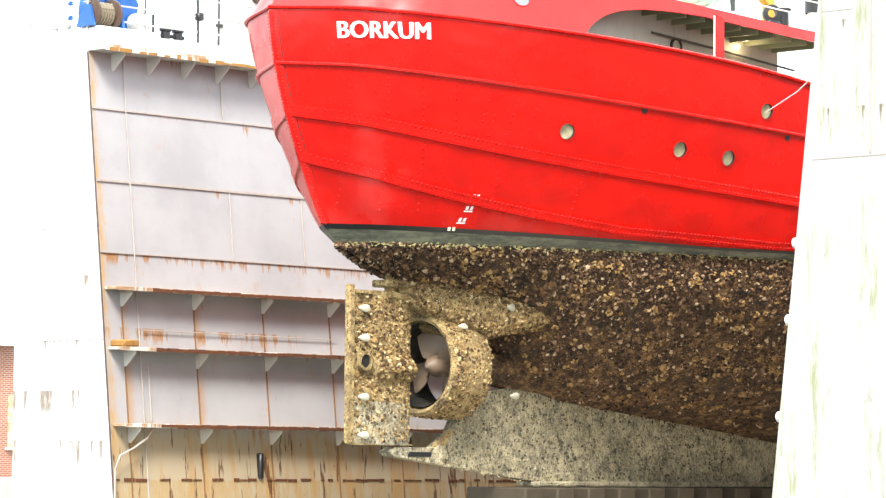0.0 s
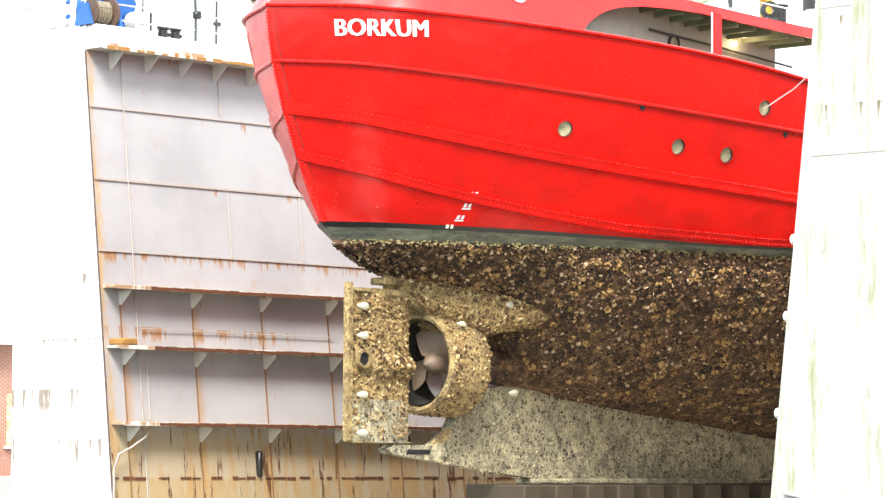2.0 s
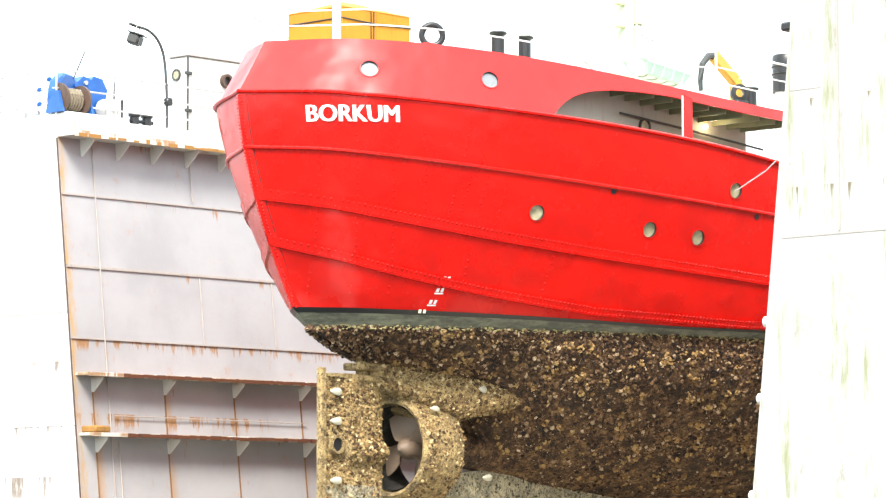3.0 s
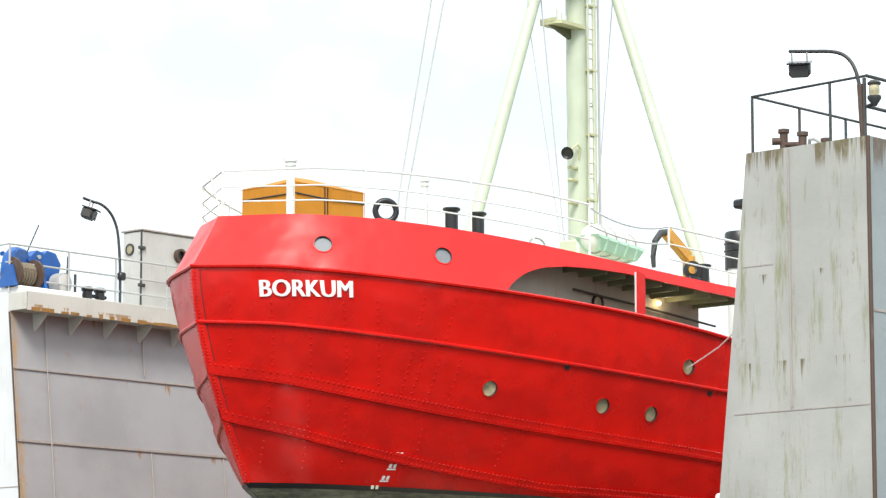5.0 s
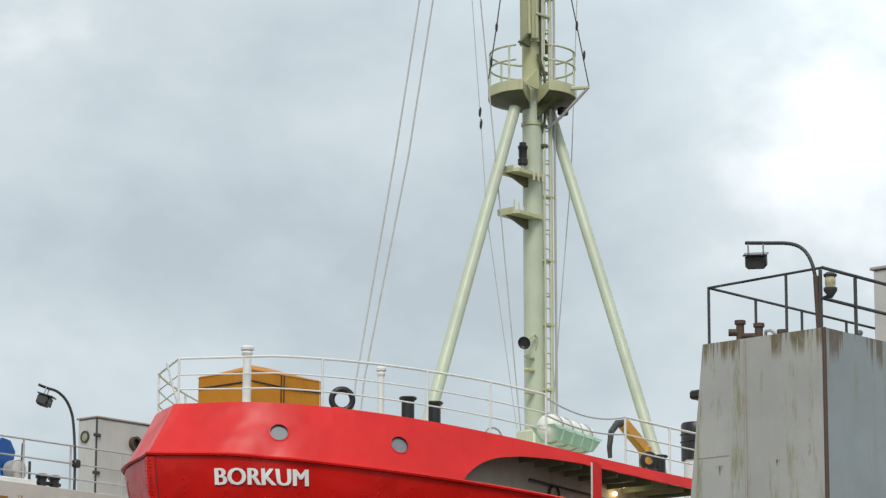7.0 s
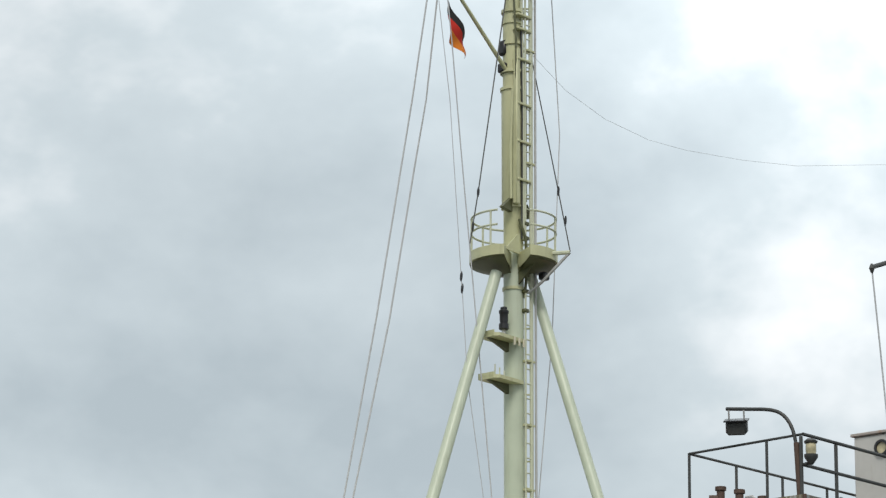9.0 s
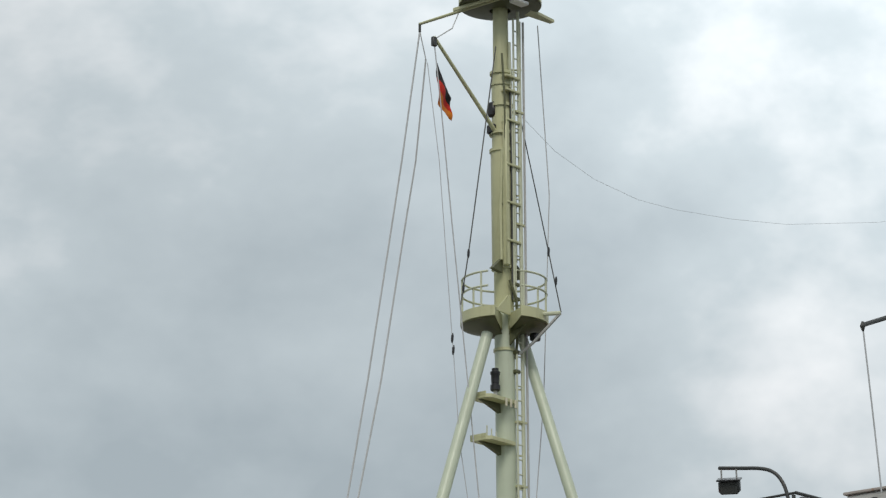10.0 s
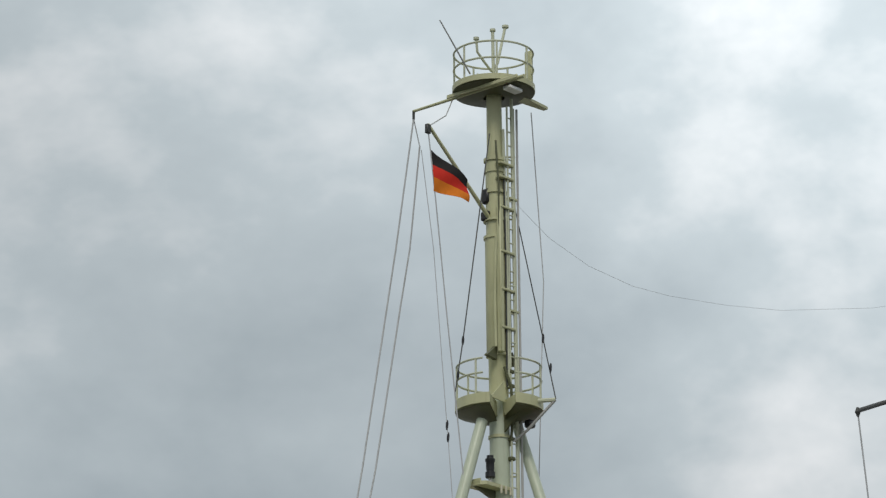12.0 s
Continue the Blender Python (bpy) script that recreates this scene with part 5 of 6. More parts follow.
for z in (19.6, 20.4, 21.2, 22.15, 22.8, 23.1):
    part("pipe_clip", Geo().box((7.3, -0.31, z), (7.72, -0.15, z + 0.05), 0.01), MAST, mast)
for z in (16.9, 17.3, 17.7, 18.4, 18.7):
    part("foot_bracket", Geo().box((7.55, -0.30, z), (7.68, -0.16, z + 0.08), 0.015), MASTDARK, mast)
part("conduit", Geo().tube([(7.70, -0.27, 24.6), (7.74, -0.26, 21.5), (7.76, -0.27, 18.0), (7.80, -0.27, 10.4)], 0.035, 8), CREAM, mast)
part("conduit", Geo().tube([(7.46, -0.25, 22.9), (7.47, -0.27, 21.0), (7.48, -0.26, 18.4)], 0.018, 6), DARK, mast)
part("conduit", Geo().tube([(7.40, -0.26, 18.8), (7.52, -0.33, 18.4), (7.56, -0.34, 17.9), (7.60, -0.24, 17.2)], 0.03, 8), MASTDARK, mast)
for z in (10.8, 12.0, 13.3, 14.6, 15.9, 20.0, 22.4):
    part("clamp", Geo().box((7.60, -0.30, z), (7.86, -0.14, z + 0.04)), MAST, mast)
for z in (11.9, 12.35, 12.6):
    part("cleat", Geo().box((7.18, -0.16, z), (7.42, -0.06, z + 0.06), 0.015), MAST, mast)
for y, z0, z1 in ((0, 10.5, 24.4),):
    ladder = part("ladder", Geo().tube([(7.63, -0.27, z0), (7.55, -0.27, z1)], 0.022, 6), CREAM, mast, "pale ladder up the mast")
    part("stile", Geo().tube([(7.84, -0.27, z0), (7.76, -0.27, z1)], 0.022, 6), CREAM, ladder)
    n = int((z1 - z0) / 0.3)
    for i in range(n):
        z = z0 + 0.15 + 0.3 * i
        part("rung", Geo().rod((7.59 - 0.004 * (z - 17), -0.27, z), (7.80 - 0.004 * (z - 17), -0.27, z), 0.014, n=6), CREAM, ladder)
for i in range(10):
    z = 11.2 + 1.35 * i
    part("ladder_stay", Geo().rod((7.8, -0.28, z), (7.62, -0.1, z), 0.018, n=6), MAST, mast)
part("fall_wire", Geo().tube([(7.84, -0.29, 24.4), (7.88, -0.29, 17.5), (7.93, -0.29, 10.6)], 0.026, 6), PIPE_GREY, mast)

# shelves with lights
for z in (16.31, 15.46):
    sh = part("light_shelf", Geo().slab([(7.55, -0.26), (6.78, -0.30), (6.70, -0.2), (6.70, 0.2), (7.55, 0.22)], z - 0.035, z + 0.035, "z"), MAST, mast, "small bracket shelf")
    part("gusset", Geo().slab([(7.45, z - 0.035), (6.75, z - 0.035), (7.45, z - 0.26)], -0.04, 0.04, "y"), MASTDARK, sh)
    part("lip", Geo().box((6.695, -0.2, z + 0.02), (6.72, 0.2, z + 0.09)), MAST, sh)
g = Geo().lathe([(0.08, 0), (0.1, 0.02), (0.1, 0.12), (0.075, 0.14), (0.085, 0.2), (0.085, 0.32), (0.1, 0.34), (0.1, 0.39), (0.07, 0.41), (0.07, 0.46)], (7.12, -0.1, 16.48), n=16)
part("signal_light", g, BLACK, mast, "black signal lantern")
part("lantern_foot", Geo().rod((7.12, -0.1, 16.34), (7.12, -0.1, 16.49), 0.04), PIPE_GREY, mast)
for dx in (0.0, 0.14, 0.28):
    part("pin", Geo().rod((6.8 + dx, -0.15, 15.48), (6.8 + dx, -0.15, 15.72 - dx * 0.3), 0.014, n=6), CREAM, mast)
    part("pin", Geo().rod((7.2 + dx, -0.32, 16.16), (7.2 + dx, -0.32, 16.32), 0.025, n=6), ZINC, mast)
horn = part("loudspeaker", Geo().lathe([(0.04, 0.0), (0.05, 0.08), (0.12, 0.2), (0.13, 0.22), (0.08, 0.18)], (7.2, -0.15, 12.95), (-0.8, -0.3, -0.35), 16), BLACK, mast, "black horn loudspeaker")
part("arm", Geo().tube([(7.45, -0.15, 12.8), (7.43, -0.2, 13.02), (7.34, -0.2, 13.09), (7.2, -0.17, 12.97)], 0.022, 6), MAST, horn)


def platform(z, r, skirt, rail, name, gap=0):
    c, dish = axis(z), 0.16 if gap else 0.0
    a0, a1 = radians(225 + gap), radians(585 - gap)

    def swept(profile, cap):
        e = Geo()
        k = len(profile)
        e.grid(lambda u, v: tuple(c + Vector((profile[round(v * k) % k][0] * math.cos(a0 + (a1 - a0) * u), profile[round(v * k) % k][0] * math.sin(a0 + (a1 - a0) * u), profile[round(v * k) % k][1]))), 48, k)
        if cap and gap:
            for a in (a0, a1):
                e.add([c + Vector((q[0] * math.cos(a), q[0] * math.sin(a), q[1])) for q in profile], [tuple(range(k))])
        return e

    p = part(name, swept([(0.2, -0.5 * dish), (r * 0.7, -0.2 * dish), (r, 0.02 + 0.2 * dish), (r, skirt), (r * 0.96, skirt), (r * 0.96, skirt - 0.03), (0.2, skirt - 0.03)], True), MAST, mast, "round mast platform")
    # The shade below the platform is put into this part's colour.
    part("underside", swept([(0.22, -0.10 - 0.5 * dish), (r * 0.55, -0.07 - 0.25 * dish), (r * 0.985, -0.004 + 0.12 * dish), (r * 0.5, -0.02 - 0.28 * dish)], False), MASTDARK, p, "conical underside with its shade put into the colour")
    for k, h in enumerate(rail):
        b0, b1 = a0, a1 - radians(gap) * 0.2
        part("ring", Geo().tube([c + Vector((r * 0.96 * math.cos(b0 + (b1 - b0) * i / 48), r * 0.96 * math.sin(b0 + (b1 - b0) * i / 48), skirt + h)) for i in range(48)], 0.022, 6, not gap), CREAM, p)
    for i in range(7):
        a = a0 + radians(gap) * 0.3 + (a1 - a0 - radians(gap) * 1.5) * i / (6 if gap else 7)
        e = c + Vector((r * 0.96 * math.cos(a), r * 0.96 * math.sin(a), skirt - 0.05))
        part("post", Geo().rod(e, e + Vector((0, 0, rail[0] + 0.05)), 0.022, n=6), CREAM, p)
    return p


p1 = platform(17.87, 0.89, 0.26, (0.72, 0.42), "lower_platform", 17)
p2 = platform(24.72, 0.86, 0.14, (0.72, 0.36), "upper_platform")
part("bracket_arm", Geo().tube([(7.7, -0.8, 18.05), (7.89, -1.17, 18.05)], 0.045, 8), CREAM, p1)
part("bracket_arm", Geo().tube([(7.89, -1.17, 18.05), (7.66, -0.62, 17.47), (7.64, -0.3, 17.30)], 0.03, 8), PIPE_GREY, p1)
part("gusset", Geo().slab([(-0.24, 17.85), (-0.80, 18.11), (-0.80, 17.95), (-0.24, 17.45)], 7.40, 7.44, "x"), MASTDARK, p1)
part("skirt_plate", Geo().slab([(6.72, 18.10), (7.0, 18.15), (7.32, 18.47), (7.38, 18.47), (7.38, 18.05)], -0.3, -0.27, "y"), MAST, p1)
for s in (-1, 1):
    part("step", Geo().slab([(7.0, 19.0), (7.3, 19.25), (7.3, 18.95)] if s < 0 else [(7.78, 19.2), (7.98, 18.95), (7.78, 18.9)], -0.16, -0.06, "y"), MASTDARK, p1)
part("flood_lamp", Geo().box((7.75, -0.62, 17.57), (7.95, -0.45, 17.73), 0.03), BLACK, p1)
yard = part("yard", Geo().rod((6.95, -1.25, 24.66), (7.02, 1.83, 24.66), 0.04, 0.03, 10), MAST, mast, "slender yard to port")
part("brace", Geo().box((6.83, -1.15, 24.62), (6.87, 0.75, 24.70), 0.01), MAST, yard)
part("tip", Geo().rod((7.02, 1.83, 24.68), (7.02, 1.83, 24.48), 0.028, n=8), DARK, yard)
part("bracket_arm", Geo().slab([(7.9, -0.4), (8.86, -0.30), (8.86, -0.18), (7.9, -0.1)], 24.68, 24.74, "z"), MAST, p2)
part("deck_light", Geo().box((7.12, -0.74, 24.58), (7.52, -0.52, 24.66), 0.02), LETTER, p2)
part("panel", Geo().box((8.10, -0.50, 24.8), (8.16, -0.30, 25.75), 0.02), MAST, p2)
g = Geo().rod(axis(24.85), axis(26.12), 0.035, n=8).lathe([(0.06, 0), (0.06, 0.05)], axis(26.1))
part("antenna", g, CREAM, p2)
g = Geo().tube([(7.42, 0, 25.1), (7.6, 0, 25.45), (7.85, 0, 26.3)], 0.03, 8).lathe([(0.07, 0), (0.07, 0.05)], (7.86, 0, 26.3))
part("antenna", g, CREAM, p2)
g = Geo().tube([(7.4, 0, 25.2), (7.2, 0, 25.32), (6.95, 0, 25.5), (6.92, 0, 25.78)], 0.028, 8).lathe([(0.06, 0), (0.06, 0.05)], (6.92, 0, 25.76))
part("antenna", g, CREAM, p2)
part("whip", Geo().rod((6.72, 0, 24.95), (5.78, 0, 25.86), 0.02, 0.014, 6), PIPE_GREY, p2)
for x, y in ((7.15, -0.3), (7.3, 0.3), (7.05, 0.2)):
    part("pin", Geo().rod((x, y, 24.8), (x, y, 25.2), 0.015, n=6), CREAM, p2)
gaff = part("gaff", Geo().rod((7.30, 0, 21.95), (5.40, 0, 23.50), 0.045, 0.035, 10), MAST, mast, "slanting gaff spar")
part("joint", Geo().box((7.22, -0.02, 21.93), (7.38, 0.2, 22.13), 0.03), BLACK, gaff)
part("joint", Geo().box((7.24, 0.0, 22.30), (7.38, 0.2, 22.62), 0.04), BLACK, gaff)
part("end_fitting", Geo().box((5.34, -0.04, 23.3), (5.46, 0.04, 23.5), 0.015), DARK, gaff)
part("span_wire", Geo().tube([(5.42, 0, 23.46), (6.3, 0.3, 24.0), (7.1, 0.8, 24.72)], 0.012, 6), PIPE_GREY, gaff)


def wire(pts, r, label, shackles=(), steel=None):
    w = thing("stay_wire", pts[-1], label, "wire", "mast rigging")
    part("strand", Geo().tube(pts, r, 6), steel or WIRE, w)
    for p in shackles:
        p = Vector(p)
        part("shackle", Geo().lathe([(0.012, -0.10), (0.026, -0.05), (0.028, 0.04), (0.014, 0.10)], p, (0.1, 0, 1), 8), BLACK, w)


wire([(7.02, 1.83, 24.5), (6.81, 2.14, 21.66), (6.47, 2.74, 17.08), (5.99, 3.33, 12.4), (5.95, 3.6, 10.2)], 0.020, "thin signal halyard from yard to deck")
wire([(7.02, 1.83, 24.5), (7.21, 1.83, 23.93)], 0.012, "short wire below the yard tip")
wire([(7.21, 1.83, 23.93), (7.24, 2.14, 21.75), (7.15, 2.35, 20.38), (6.86, 2.74, 17.1), (6.22, 3.33, 12.4), (6.2, 3.6, 10.2)], 0.020, "thin signal halyard from yard to deck")
wire([(5.42, 0, 23.3), (5.61, 0, 22.09), (5.94, 0, 19.7), (6.45, 0, 16.22), (7.2, 0, 10.9)], 0.013, "flag halyard from gaff to mast foot")
wire([(5.2, 0, 22.9), (5.56, 0, 20.9), (5.93, 0, 17.42), (5.97, 0, 17.1), (6.15, 0, 15.3), (7.05, 0, 11.2)], 0.008, "thin grey line beside the mast", [(5.94, 0, 17.36), (5.97, 0, 17.12)])
wire([(7.2, -0.1, 23.75), (6.32, -0.1, 19.15), (6.08, -0.1, 18.05)], 0.013, "shroud down to the lower platform", [(6.32, -0.1, 19.15), (6.16, -0.1, 18.40)], DARK)
wire([(7.8, -0.17, 22.6), (8.04, -0.75, 19.43), (7.9, -1.17, 18.07)], 0.013, "shroud down to the platform bracket", [(8.04, -0.75, 19.43), (7.96, -1.0, 18.75)], DARK)
wire([(8.67, 0, 24.63), (9.0, 0, 20.99), (8.75, 0, 16.6), (8.05, 0, 11.0)], 0.012, "line from the upper platform to the deck")
aerial = thing("aerial_wire", (14, 0, 22), "thin dark aerial wire sagging forward from the mast", "wire")
part("strand", Geo().tube([(8.0, 0, 22.55), (9.2, 0, 22.0), (10.5, 0, 21.69), (12, 0, 21.58), (13.3, 0, 21.65), (15.4, 0, 21.9), (17.5, 0, 22.24), (21.3, 0, 23.13), (28, 0, 25.2)], 0.0038, 5), WIRE, aerial)

# ---- flag
flag = tagged(new("flag"), "black, red and gold flag flying from the gaff halyard", "flag")
flag.location = (5.50, 0, 22.98)
COLS, HOIST, FLY = 6, 0.86, 0.86
strips = []
for i in range(COLS):
    w = FLY / COLS
    for j, m in enumerate((FLAG_BLACK, FLAG_RED, FLAG_GOLD)):
        g = Geo()

        def cloth(u, v, i=i, j=j):
            x = w * u * 1.02
            z = -HOIST / 3 * (j + v) * (1 - 0.075 * (i + u))
            return (x, 0.03 * math.sin(2.2 * (j + v) + i + u), z - 0.62 * x)
        g.grid(cloth, 3, 4)
        g.grid(lambda u, v: tuple(Vector(cloth(u, v)) + Vector((0, 0.006, 0))), 3, 4)
        if j == 0:
            strip = build("black_band", g, m)
            strip.parent = flag
            strips.append(strip)
        else:
            band = build("red_band" if j == 1 else "gold_band", g, m)
            band.parent = strip

# ---------------------------------------------------------------- on the far wing
def dock_rail(name, pts, z, bars, r, mat, label, posts):
    t = thing(name, (*pts[0], z), label, "railing")
    for h in bars:
        part("bar", Geo().tube([(x, y, z + h) for x, y in pts], r, 8), mat, t)
    for x, y in posts:
        part("post", Geo().rod((x, y, z), (x, y, z + max(bars)), r * 1.1, n=8), mat, t)


dock_rail("dock_railing", [(1.15, 11.4), (1.15, 9.6), (24, 9.6)], TOP_L, (1.05, 0.68, 0.36), 0.02, PIPE_GREY, "grey pipe railing on top of the far wing wall", [(1.15, 11.4), (1.15, 9.6), (2.72, 9.6), (4.0, 9.6), (5.45, 9.6), (7.0, 9.6), (8.6, 9.6), (10.4, 9.6)])
winch = thing("mooring_winch", (1.95, 10.1, TOP_L), "blue dockside mooring winch with a rusty drum", "winch")
g = Geo().lathe([(0.2, 0), (0.5, 0.0), (0.52, 0.04), (0.52, 0.2), (0.48, 0.24), (0.2, 0.24)], (1.55, 10.0, 10.92), (0.4, -1, 0), 10)
part("gear_case", g, BLUE, winch)
case = [(1.98, 10.56), (2.78, 10.56), (2.82, 10.8), (2.74, 10.95), (2.80, 11.2), (2.66, 11.42), (2.44, 11.46), (2.36, 11.38), (2.16, 11.44), (2.0, 11.3)]
part("motor_case", Geo().slab(case, 9.95, 10.55, "y"), BLUE, winch, "notched blue gear housing", False)
part("brake_housing", Geo().lathe([(0.05, 0), (0.2, 0.02), (0.22, 0.1), (0.22, 0.3), (0.16, 0.34)], (2.62, 9.95, 10.78), (0.2, -1, 0), 16), CABIN, winch, "pale grey brake housing")
part("drum", Geo().lathe([(0.32, 0), (0.32, 0.05), (0.18, 0.06), (0.18, 0.58), (0.32, 0.59), (0.32, 0.64)], (1.2, 9.62, 10.85), (1, 0.05, 0), 22), BROWNPIPE, winch, "rusty rope drum")
for i in range(7):
    part("rope_turn", Geo().tube([(1.28 + 0.07 * i, 9.65 + 0.21 * math.cos(2 * math.pi * k / 16), 10.85 + 0.21 * math.sin(2 * math.pi * k / 16)) for k in range(16)], 0.034, 6, True), ROPE, winch, "weathered rope turn on the drum")
for x in (1.14, 1.92):
    part("drum_post", Geo().slab([(9.35, 10.56), (9.9, 10.56), (9.74, 11.0), (9.5, 11.0)], x - 0.03, x + 0.03, "x"), BLUE, winch)
for z in (10.75, 11.05, 11.3):
    part("cover_bolt", Geo().rod((2.2, 9.95, z), (2.2, 9.91, z), 0.045, n=8), PIPE_GREY, winch)
for i in range(9):
    a = i * 0.7
    part("cover_bolt", Geo().rod((1.55 + 0.43 * math.cos(a), 9.99 - 0.17 * math.cos(a), 10.92 + 0.43 * math.sin(a)), (1.53 + 0.43 * math.cos(a), 9.93 - 0.17 * math.cos(a), 10.92 + 0.43 * math.sin(a)), 0.05, n=8), BLUE, winch)
part("bed", Geo().box((1.2, 9.3, TOP_L), (2.85, 10.6, 10.56), 0.02), WHITE, winch)
part("whip", Geo().rod((1.77, 9.9, 11.2), (1.9, 9.6, 11.9), 0.013, n=6), DARK, winch)
part("lever", Geo().rod((2.75, 9.7, TOP_L), (2.78, 9.7, 11.35), 0.025, n=6), DARK, winch)
part("lever", Geo().rod((2.98, 9.7, TOP_L), (2.98, 9.7, 11.0), 0.03, n=6), DARK, winch)


def bend(pts, k=4):
    """A smooth curve through a few points."""
    p = [Vector(q) for q in pts]
    p = [2 * p[0] - p[1]] + p + [2 * p[-1] - p[-2]]
    out = []
    for i in range(1, len(p) - 2):
        for j in range(k):
            t = j / k
            out.append(0.5 * (2 * p[i] + (p[i + 1] - p[i - 1]) * t + (2 * p[i - 1] - 5 * p[i] + 4 * p[i + 1] - p[i + 2]) * t * t + (3 * p[i] - 3 * p[i + 1] + p[i + 2] - p[i - 1]) * t ** 3))
    return out + [p[-2]]


def arched_lamp(foot, pts, head, turn, label):
    t = thing("flood_lamp", foot, label, "lamp", "dock flood lamps")
    part("pole", Geo().tube(bend([foot] + pts), 0.03, 10), DARK, t)
    m = Matrix.Translation(head) @ Matrix.Rotation(turn, 4, "Z") @ Matrix.Rotation(radians(18), 4, "X")
    h = part("lamp_head", Geo().box((-0.17, -0.14, -0.13), (0.17, 0.12, 0.11), 0.045, m), DARK, t, "dark floodlight head")
    part("lens", Geo().box((-0.14, -0.155, -0.11), (0.14, -0.141, 0.07), 0.0, m), DARK, h)
    for dx in (-0.12, 0.12):
        part("yoke", Geo().rod(m @ Vector((dx, 0, 0.1)), m @ Vector((dx, 0, 0.26)), 0.014, n=6), PIPE_GREY, h)
    part("visor", Geo().box((-0.19, -0.2, 0.09), (0.19, 0.13, 0.115), 0.0, m), BLACK, h)
    return t


t = arched_lamp((4.13, 9.6, TOP_L), [(4.12, 9.6, 11.2), (4.06, 9.6, 11.85), (3.98, 9.6, 12.15), (3.82, 9.6, 12.38), (3.58, 9.6, 12.52), (3.3, 9.6, 12.56), (3.08, 9.6, 12.6)], (3.22, 9.6, 12.30), radians(35), "arched dark lamp post with floodlight on the far wing")
part("junction_box", Geo().box((4.05, 9.5, 10.98), (4.22, 9.64, 11.15), 0.03), BLACK, t)
cabin = thing("control_cabin", (6.2, 10.3, TOP_L), "light grey steel control cabin with round ports on the far wing", "cabin")
part("body", Geo().box((4.93, 9.85, TOP_L), (8.2, 10.45, 12.16), 0.03), CABIN, cabin)
part("corner_bar", Geo().box((4.915, 9.835, TOP_L), (4.945, 9.865, 12.16)), DARK, cabin)
part("roof", Geo().box((4.9, 9.82, 12.16), (8.25, 10.48, 12.20), 0.01), SEAM, cabin)
part("round_port", Geo().lathe([(0.09, 0), (0.13, 0), (0.13, 0.03), (0.09, 0.03)], (4.93, 10.2, 11.78), (-1, 0, 0), 16, True), DARK, cabin)
part("port_glass", Geo().lathe([(0.1, 0), (0.1, 0.02)], (4.93, 10.2, 11.78), (-1, 0, 0), 16), GLASS, cabin)
part("round_port", Geo().lathe([(0.10, 0), (0.15, 0), (0.15, 0.10), (0.10, 0.10)], (6.0, 9.85, 11.72), (0, -1, 0), 16, True), BROWNPIPE, cabin, "rusty round vent")
part("port_glass", Geo().lathe([(0.11, 0), (0.11, 0.03)], (6.0, 9.85, 11.72), (0, -1, 0), 16), BLACK, cabin)
for z in (11.75, 10.95):
    part("hinge", Geo().box((4.84, 9.80, z), (5.02, 9.86, z + 0.07), 0.01), DARK, cabin)
post = thing("mooring_bitts", (3.55, 9.8, TOP_L), "black mooring bitts at the edge of the far wing", "bitts")
for dx in (0, 0.34):
    part("stem", Geo().lathe([(0.10, 0), (0.10, 0.30), (0.13, 0.32), (0.13, 0.38), (0.09, 0.41)], (3.36 + dx, 9.75, TOP_L), n=16), BLACK, post)
part("cross_bar", Geo().rod((3.24, 9.75, TOP_L + 0.22), (3.86, 9.75, TOP_L + 0.22), 0.04, n=10), BLACK, post)
part("base", Geo().box((3.2, 9.6, TOP_L), (4.0, 9.9, TOP_L + 0.06), 0.01), BLACK, post)
for x in (0.0, 0.5):
    v = thing("tank_vent", (1.25, 10.35 + 0.8 * x, TOP_L), "short grey tank vent pipe on the far wing", "vent", "tank vents")
    part("pipe", Geo().lathe([(0.06, 0), (0.06, 0.2), (0.085, 0.22), (0.085, 0.28), (0.05, 0.3)], (1.25, 10.35 + 0.8 * x, TOP_L), n=14), PIPE_GREY, v)

# ---------------------------------------------------------------- on the near wing
t = thing("dock_railing", (X_R, -10.5, TOP_R), "dark pipe railing on top of the near wing wall", "railing")
for pts in ([(0.72, -9.47, 11.83), (0.72, -11.70, 11.87)], [(0.72, -9.47, 11.83), (30, -9.47, 11.83)], [(0.72, -11.70, 11.87), (30, -11.70, 11.82)], [(0.72, -11.70, 11.38), (30, -11.70, 11.36)]):
    part("bar", Geo().tube(pts, 0.028 if pts[0][1] < -11 else 0.022, 8), DARK, t)
for x, y in ((0.72, -9.47), (0.72, -11.0), (0.72, -11.66), (1.62, -11.70), (3.1, -11.70), (4.6, -11.7), (2.0, -9.47), (3.3, -9.47), (4.6, -9.47)):
    part("post", Geo().rod((x, y, TOP_R - 0.02), (x, y, 11.84), 0.03 if y < -11.5 else 0.024, n=8), DARK, t)
for x in (1.62, 3.1):
    part("knee", Geo().rod((x, -11.7, TOP_R), (x + 0.25, -11.6, 11.0), 0.05, n=8), DARK, t)
t = arched_lamp((0.75, -11.60, TOP_R), [(0.74, -11.58, 11.5), (0.72, -11.54, 11.85), (0.7, -11.46, 12.08), (0.68, -11.32, 12.24), (0.66, -11.1, 12.33), (0.65, -10.7, 12.39), (0.65, -10.28, 12.45)], (0.62, -10.50, 12.13), radians(-60), "arched dark lamp post with floodlight on the near wing")
part("sleeve", Geo().rod((0.75, -11.60, TOP_R), (0.73, -11.57, 11.75), 0.05, n=10), BROWNPIPE, t, "dark red-brown pole sleeve")
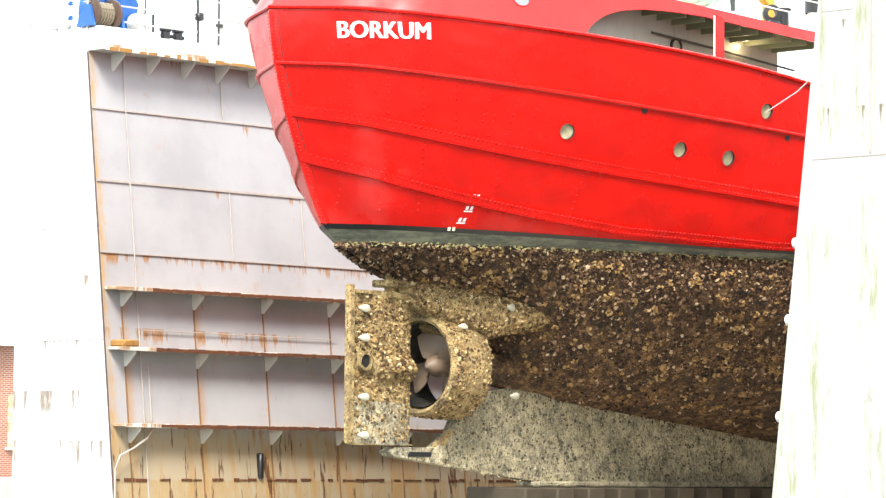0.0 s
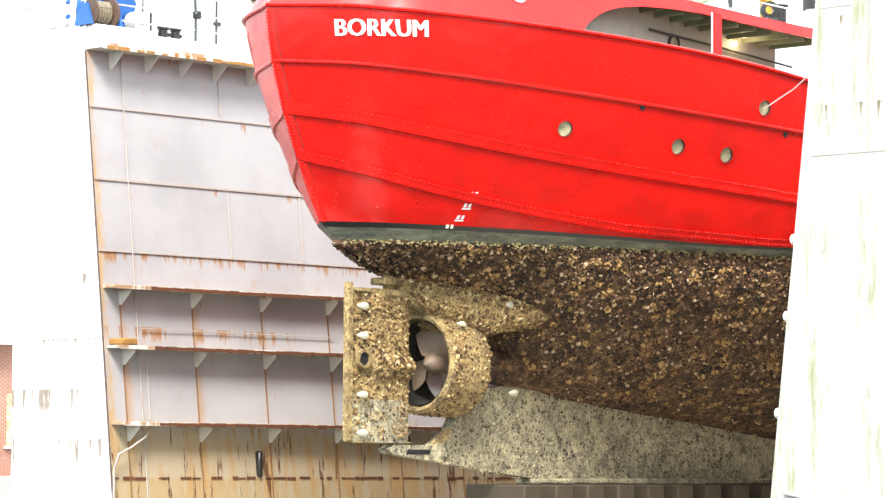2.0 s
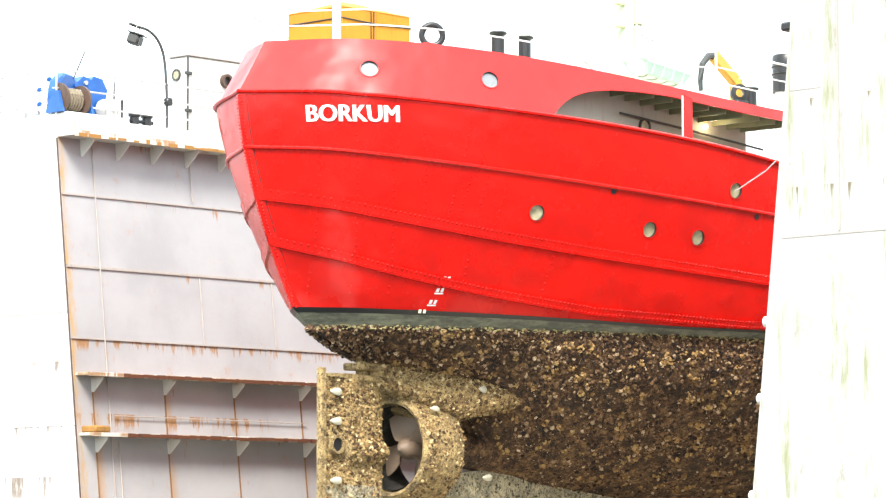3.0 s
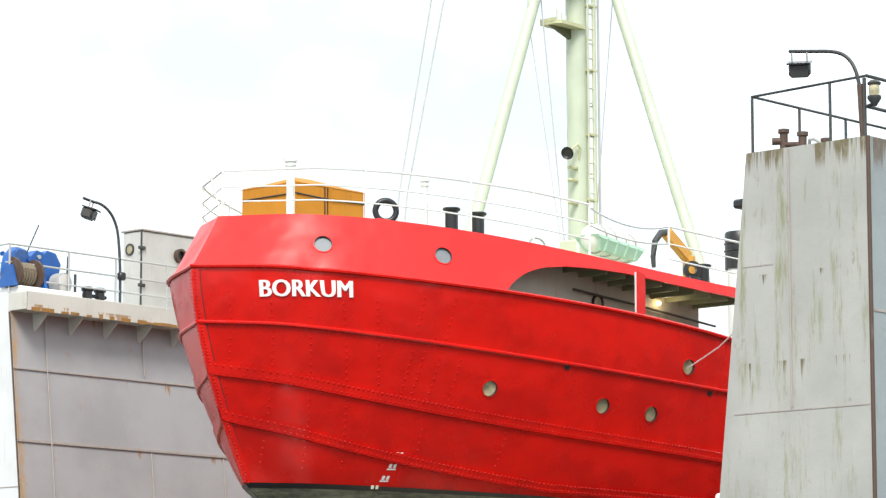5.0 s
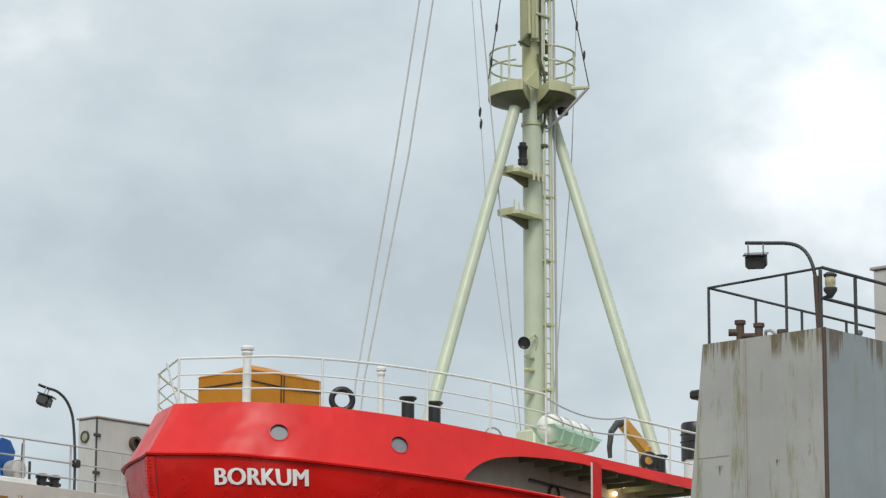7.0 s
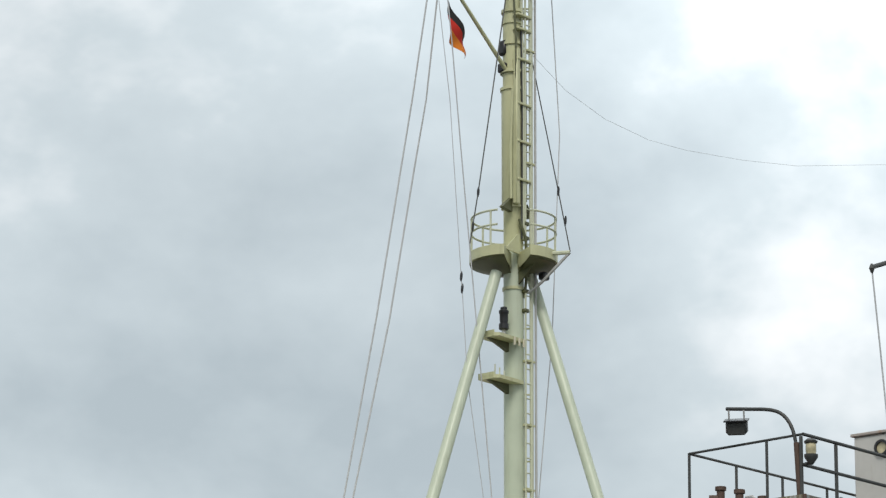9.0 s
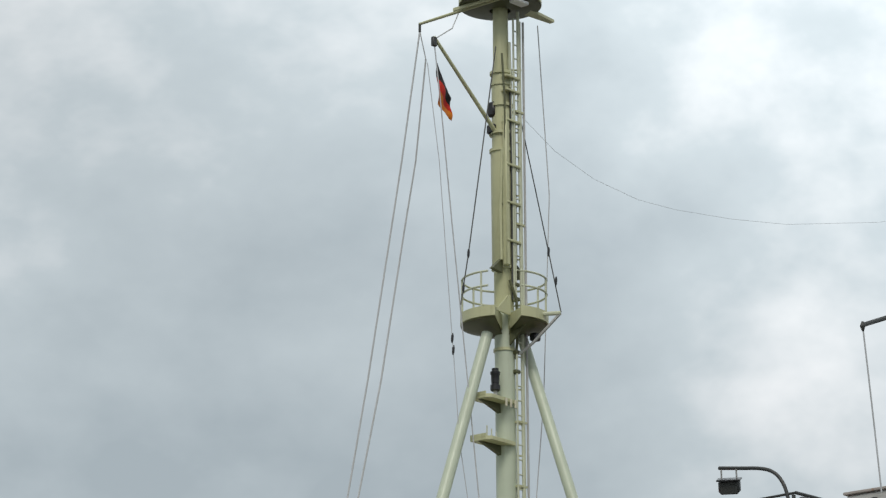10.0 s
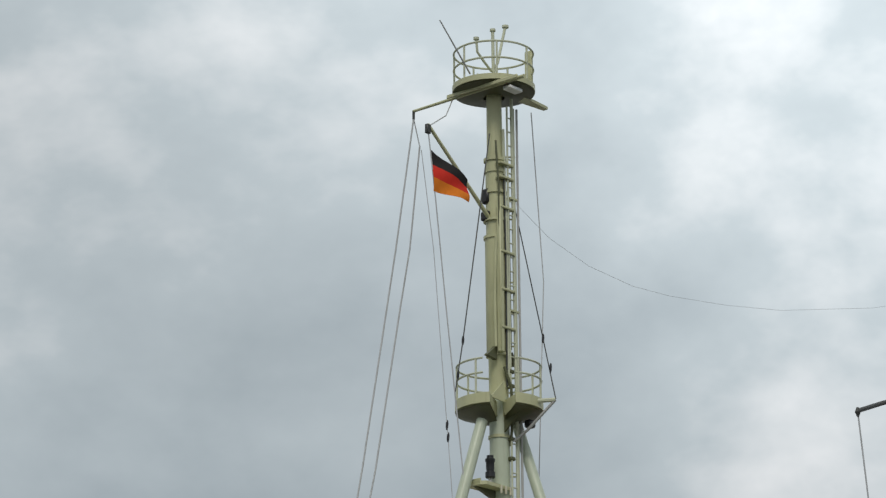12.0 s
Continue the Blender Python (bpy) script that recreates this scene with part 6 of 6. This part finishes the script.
nav = thing("navigation_light", (0.72, -11.86, 11.4), "small clear navigation light with a dark cap", "lamp")
part("lens", Geo().lathe([(0.075, 0), (0.085, 0.05), (0.085, 0.14), (0.075, 0.19)], (0.70, -11.86, 11.52), n=16), GLASS, nav)
part("cap", Geo().lathe([(0.1, 0), (0.11, 0.03), (0.06, 0.07)], (0.70, -11.86, 11.70), n=16), DARK, nav)
part("base", Geo().lathe([(0.03, -0.12), (0.11, 0), (0.11, 0.04)], (0.70, -11.86, 11.48), n=16), DARK, nav)
part("arm", Geo().rod((0.72, -11.70, 11.38), (0.70, -11.86, 11.40), 0.03, n=8), DARK, nav)
for y, top, w in ((-9.92, 11.27, 1), (-10.29, 11.18, 0), (-10.75, 11.02, 0)):
    v = thing("tank_vent", (0.95, y, TOP_R), "brown oxide tank vent pipe on the near wing", "vent", "tank vents")
    part("pipe", Geo().lathe([(0.065, 0), (0.065, top - TOP_R - 0.07), (0.09, top - TOP_R - 0.06), (0.09, top - TOP_R)], (0.95, y, TOP_R), n=14), BROWNPIPE, v)
    if w:
        part("stub", Geo().rod((0.95, y + 0.02, 11.08), (0.85, y + 0.16, 11.08), 0.06, n=12), BROWNPIPE, v)
        part("cross_pipe", Geo().rod((0.95, y, 11.02), (0.95, y - 0.4, 10.98), 0.045, n=10), BROWNPIPE, v)
v = thing("hose_end", (0.9, -10.55, TOP_R), "grey hose end lying on the near wing", "hose")
part("hose", Geo().tube([(0.9, -10.45, TOP_R + 0.03), (0.85, -10.5, TOP_R + 0.12), (0.85, -10.6, TOP_R + 0.12), (0.9, -10.7, TOP_R + 0.03)], 0.03, 8), PIPE_GREY, v)
cabin = thing("control_cabin", (4.2, -10.9, TOP_R), "grey steel control cabin with a round port on the near wing", "cabin")
part("body", Geo().box((4.35, -11.2, TOP_R), (7.4, -10.2, 12.58), 0.03), CABIN, cabin)
part("roof", Geo().box((4.31, -11.24, 12.58), (7.45, -10.16, 12.63), 0.01), SEAM, cabin)
part("round_port", Geo().lathe([(0.10, 0), (0.14, 0), (0.14, 0.05), (0.10, 0.05)], (4.35, -10.78, 12.33), (-1, 0, 0), 16, True), BLACK, cabin)
part("port_glass", Geo().lathe([(0.11, 0), (0.11, 0.02)], (4.35, -10.78, 12.33), (-1, 0, 0), 16), GLASS, cabin)
davit = thing("aerial_davit", (5.2, -11.2, 12.4), "tall steel davit with a hanging cable beside the cabin", "davit")
part("arm", Geo().tube([(3.54, -11.2, 15.22), (4.35, -11.2, 15.52), (5.3, -11.2, 15.8)], 0.04, 8), DARK, davit)
part("pole", Geo().rod((5.3, -11.0, 12.4), (5.3, -11.2, 15.8), 0.06, n=10), DARK, davit)
part("cable", Geo().tube([(3.54, -11.2, 15.2), (3.72, -11.2, 13.9), (3.91, -11.2, 12.43)], 0.014, 6), WIRE, davit)
part("hook", Geo().lathe([(0.02, -0.08), (0.05, 0), (0.02, 0.08)], (3.54, -11.2, 15.2), n=8), DARK, davit)

# ---------------------------------------------------------------- keel blocks and the mooring line
def keel_block(x):
    t = thing("keel_block", (x, 0, 0), "weathered timber keel block under the ship", "keel block", "keel blocks")
    part("timber", Geo().box((x - 0.24, -0.75, 0.98), (x + 0.24, 0.75, 1.39), 0.03), WOOD, t)
    part("base", Geo().box((x - 0.28, -0.9, 0.0), (x + 0.28, 0.9, 0.98), 0.03), DECKPAINT, t, "steel block base")


for i in range(26):
    keel_block(3.3 + 0.87 * i)
line = thing("mooring_line", (5.58, -4.3, 8.24), "thin pale mooring line from a porthole to the dock wall", "rope")
part("rope", Geo().tube([(5.56, -4.3, 8.22), (5.3, -5.2, 8.5), (4.0, -7.4, 9.15), (3.0, -9.15, 9.6)], 0.012, 6), WHITE, line)


# ---------------------------------------------------------------- what moves
def motions():
    """The flag turns and ripples in the wind."""
    swing = ((0.0, 10), (1.5, -15), (3.0, 12), (4.5, -8), (6.0, 15), (7.7, -5), (8.8, 12), (9.3, 24), (9.4, 23), (9.6, 7), (9.8, 11), (10.0, 23), (10.2, 14), (10.4, -13), (10.6, -19), (10.8, -21), (11.0, -16), (11.2, -13), (11.4, -30), (11.6, -5), (11.8, -8), (12.0, -16))
    walk(flag, [(t, pose(5.50, 0, 22.98, 0, -4, a)) for t, a in swing])
    w = FLY / COLS
    for i, strip in enumerate(strips):
        rows = []
        for k in range(61):
            t = 0.2 * k
            x = y = z = 0.0
            turn = 0.0
            for j in range(i):
                turn = 20 * math.sin(4.2 * t - 1.05 * j) * (0.35 + 0.12 * j)
                x, y = x + w * math.cos(radians(turn)), y + w * math.sin(radians(turn))
                z -= w * 0.62
            turn = 20 * math.sin(4.2 * t - 1.05 * i) * (0.35 + 0.12 * i)
            rows.append((t, pose(x, y, z, 0, 0, turn)))
        walk(strip, rows)


motions()
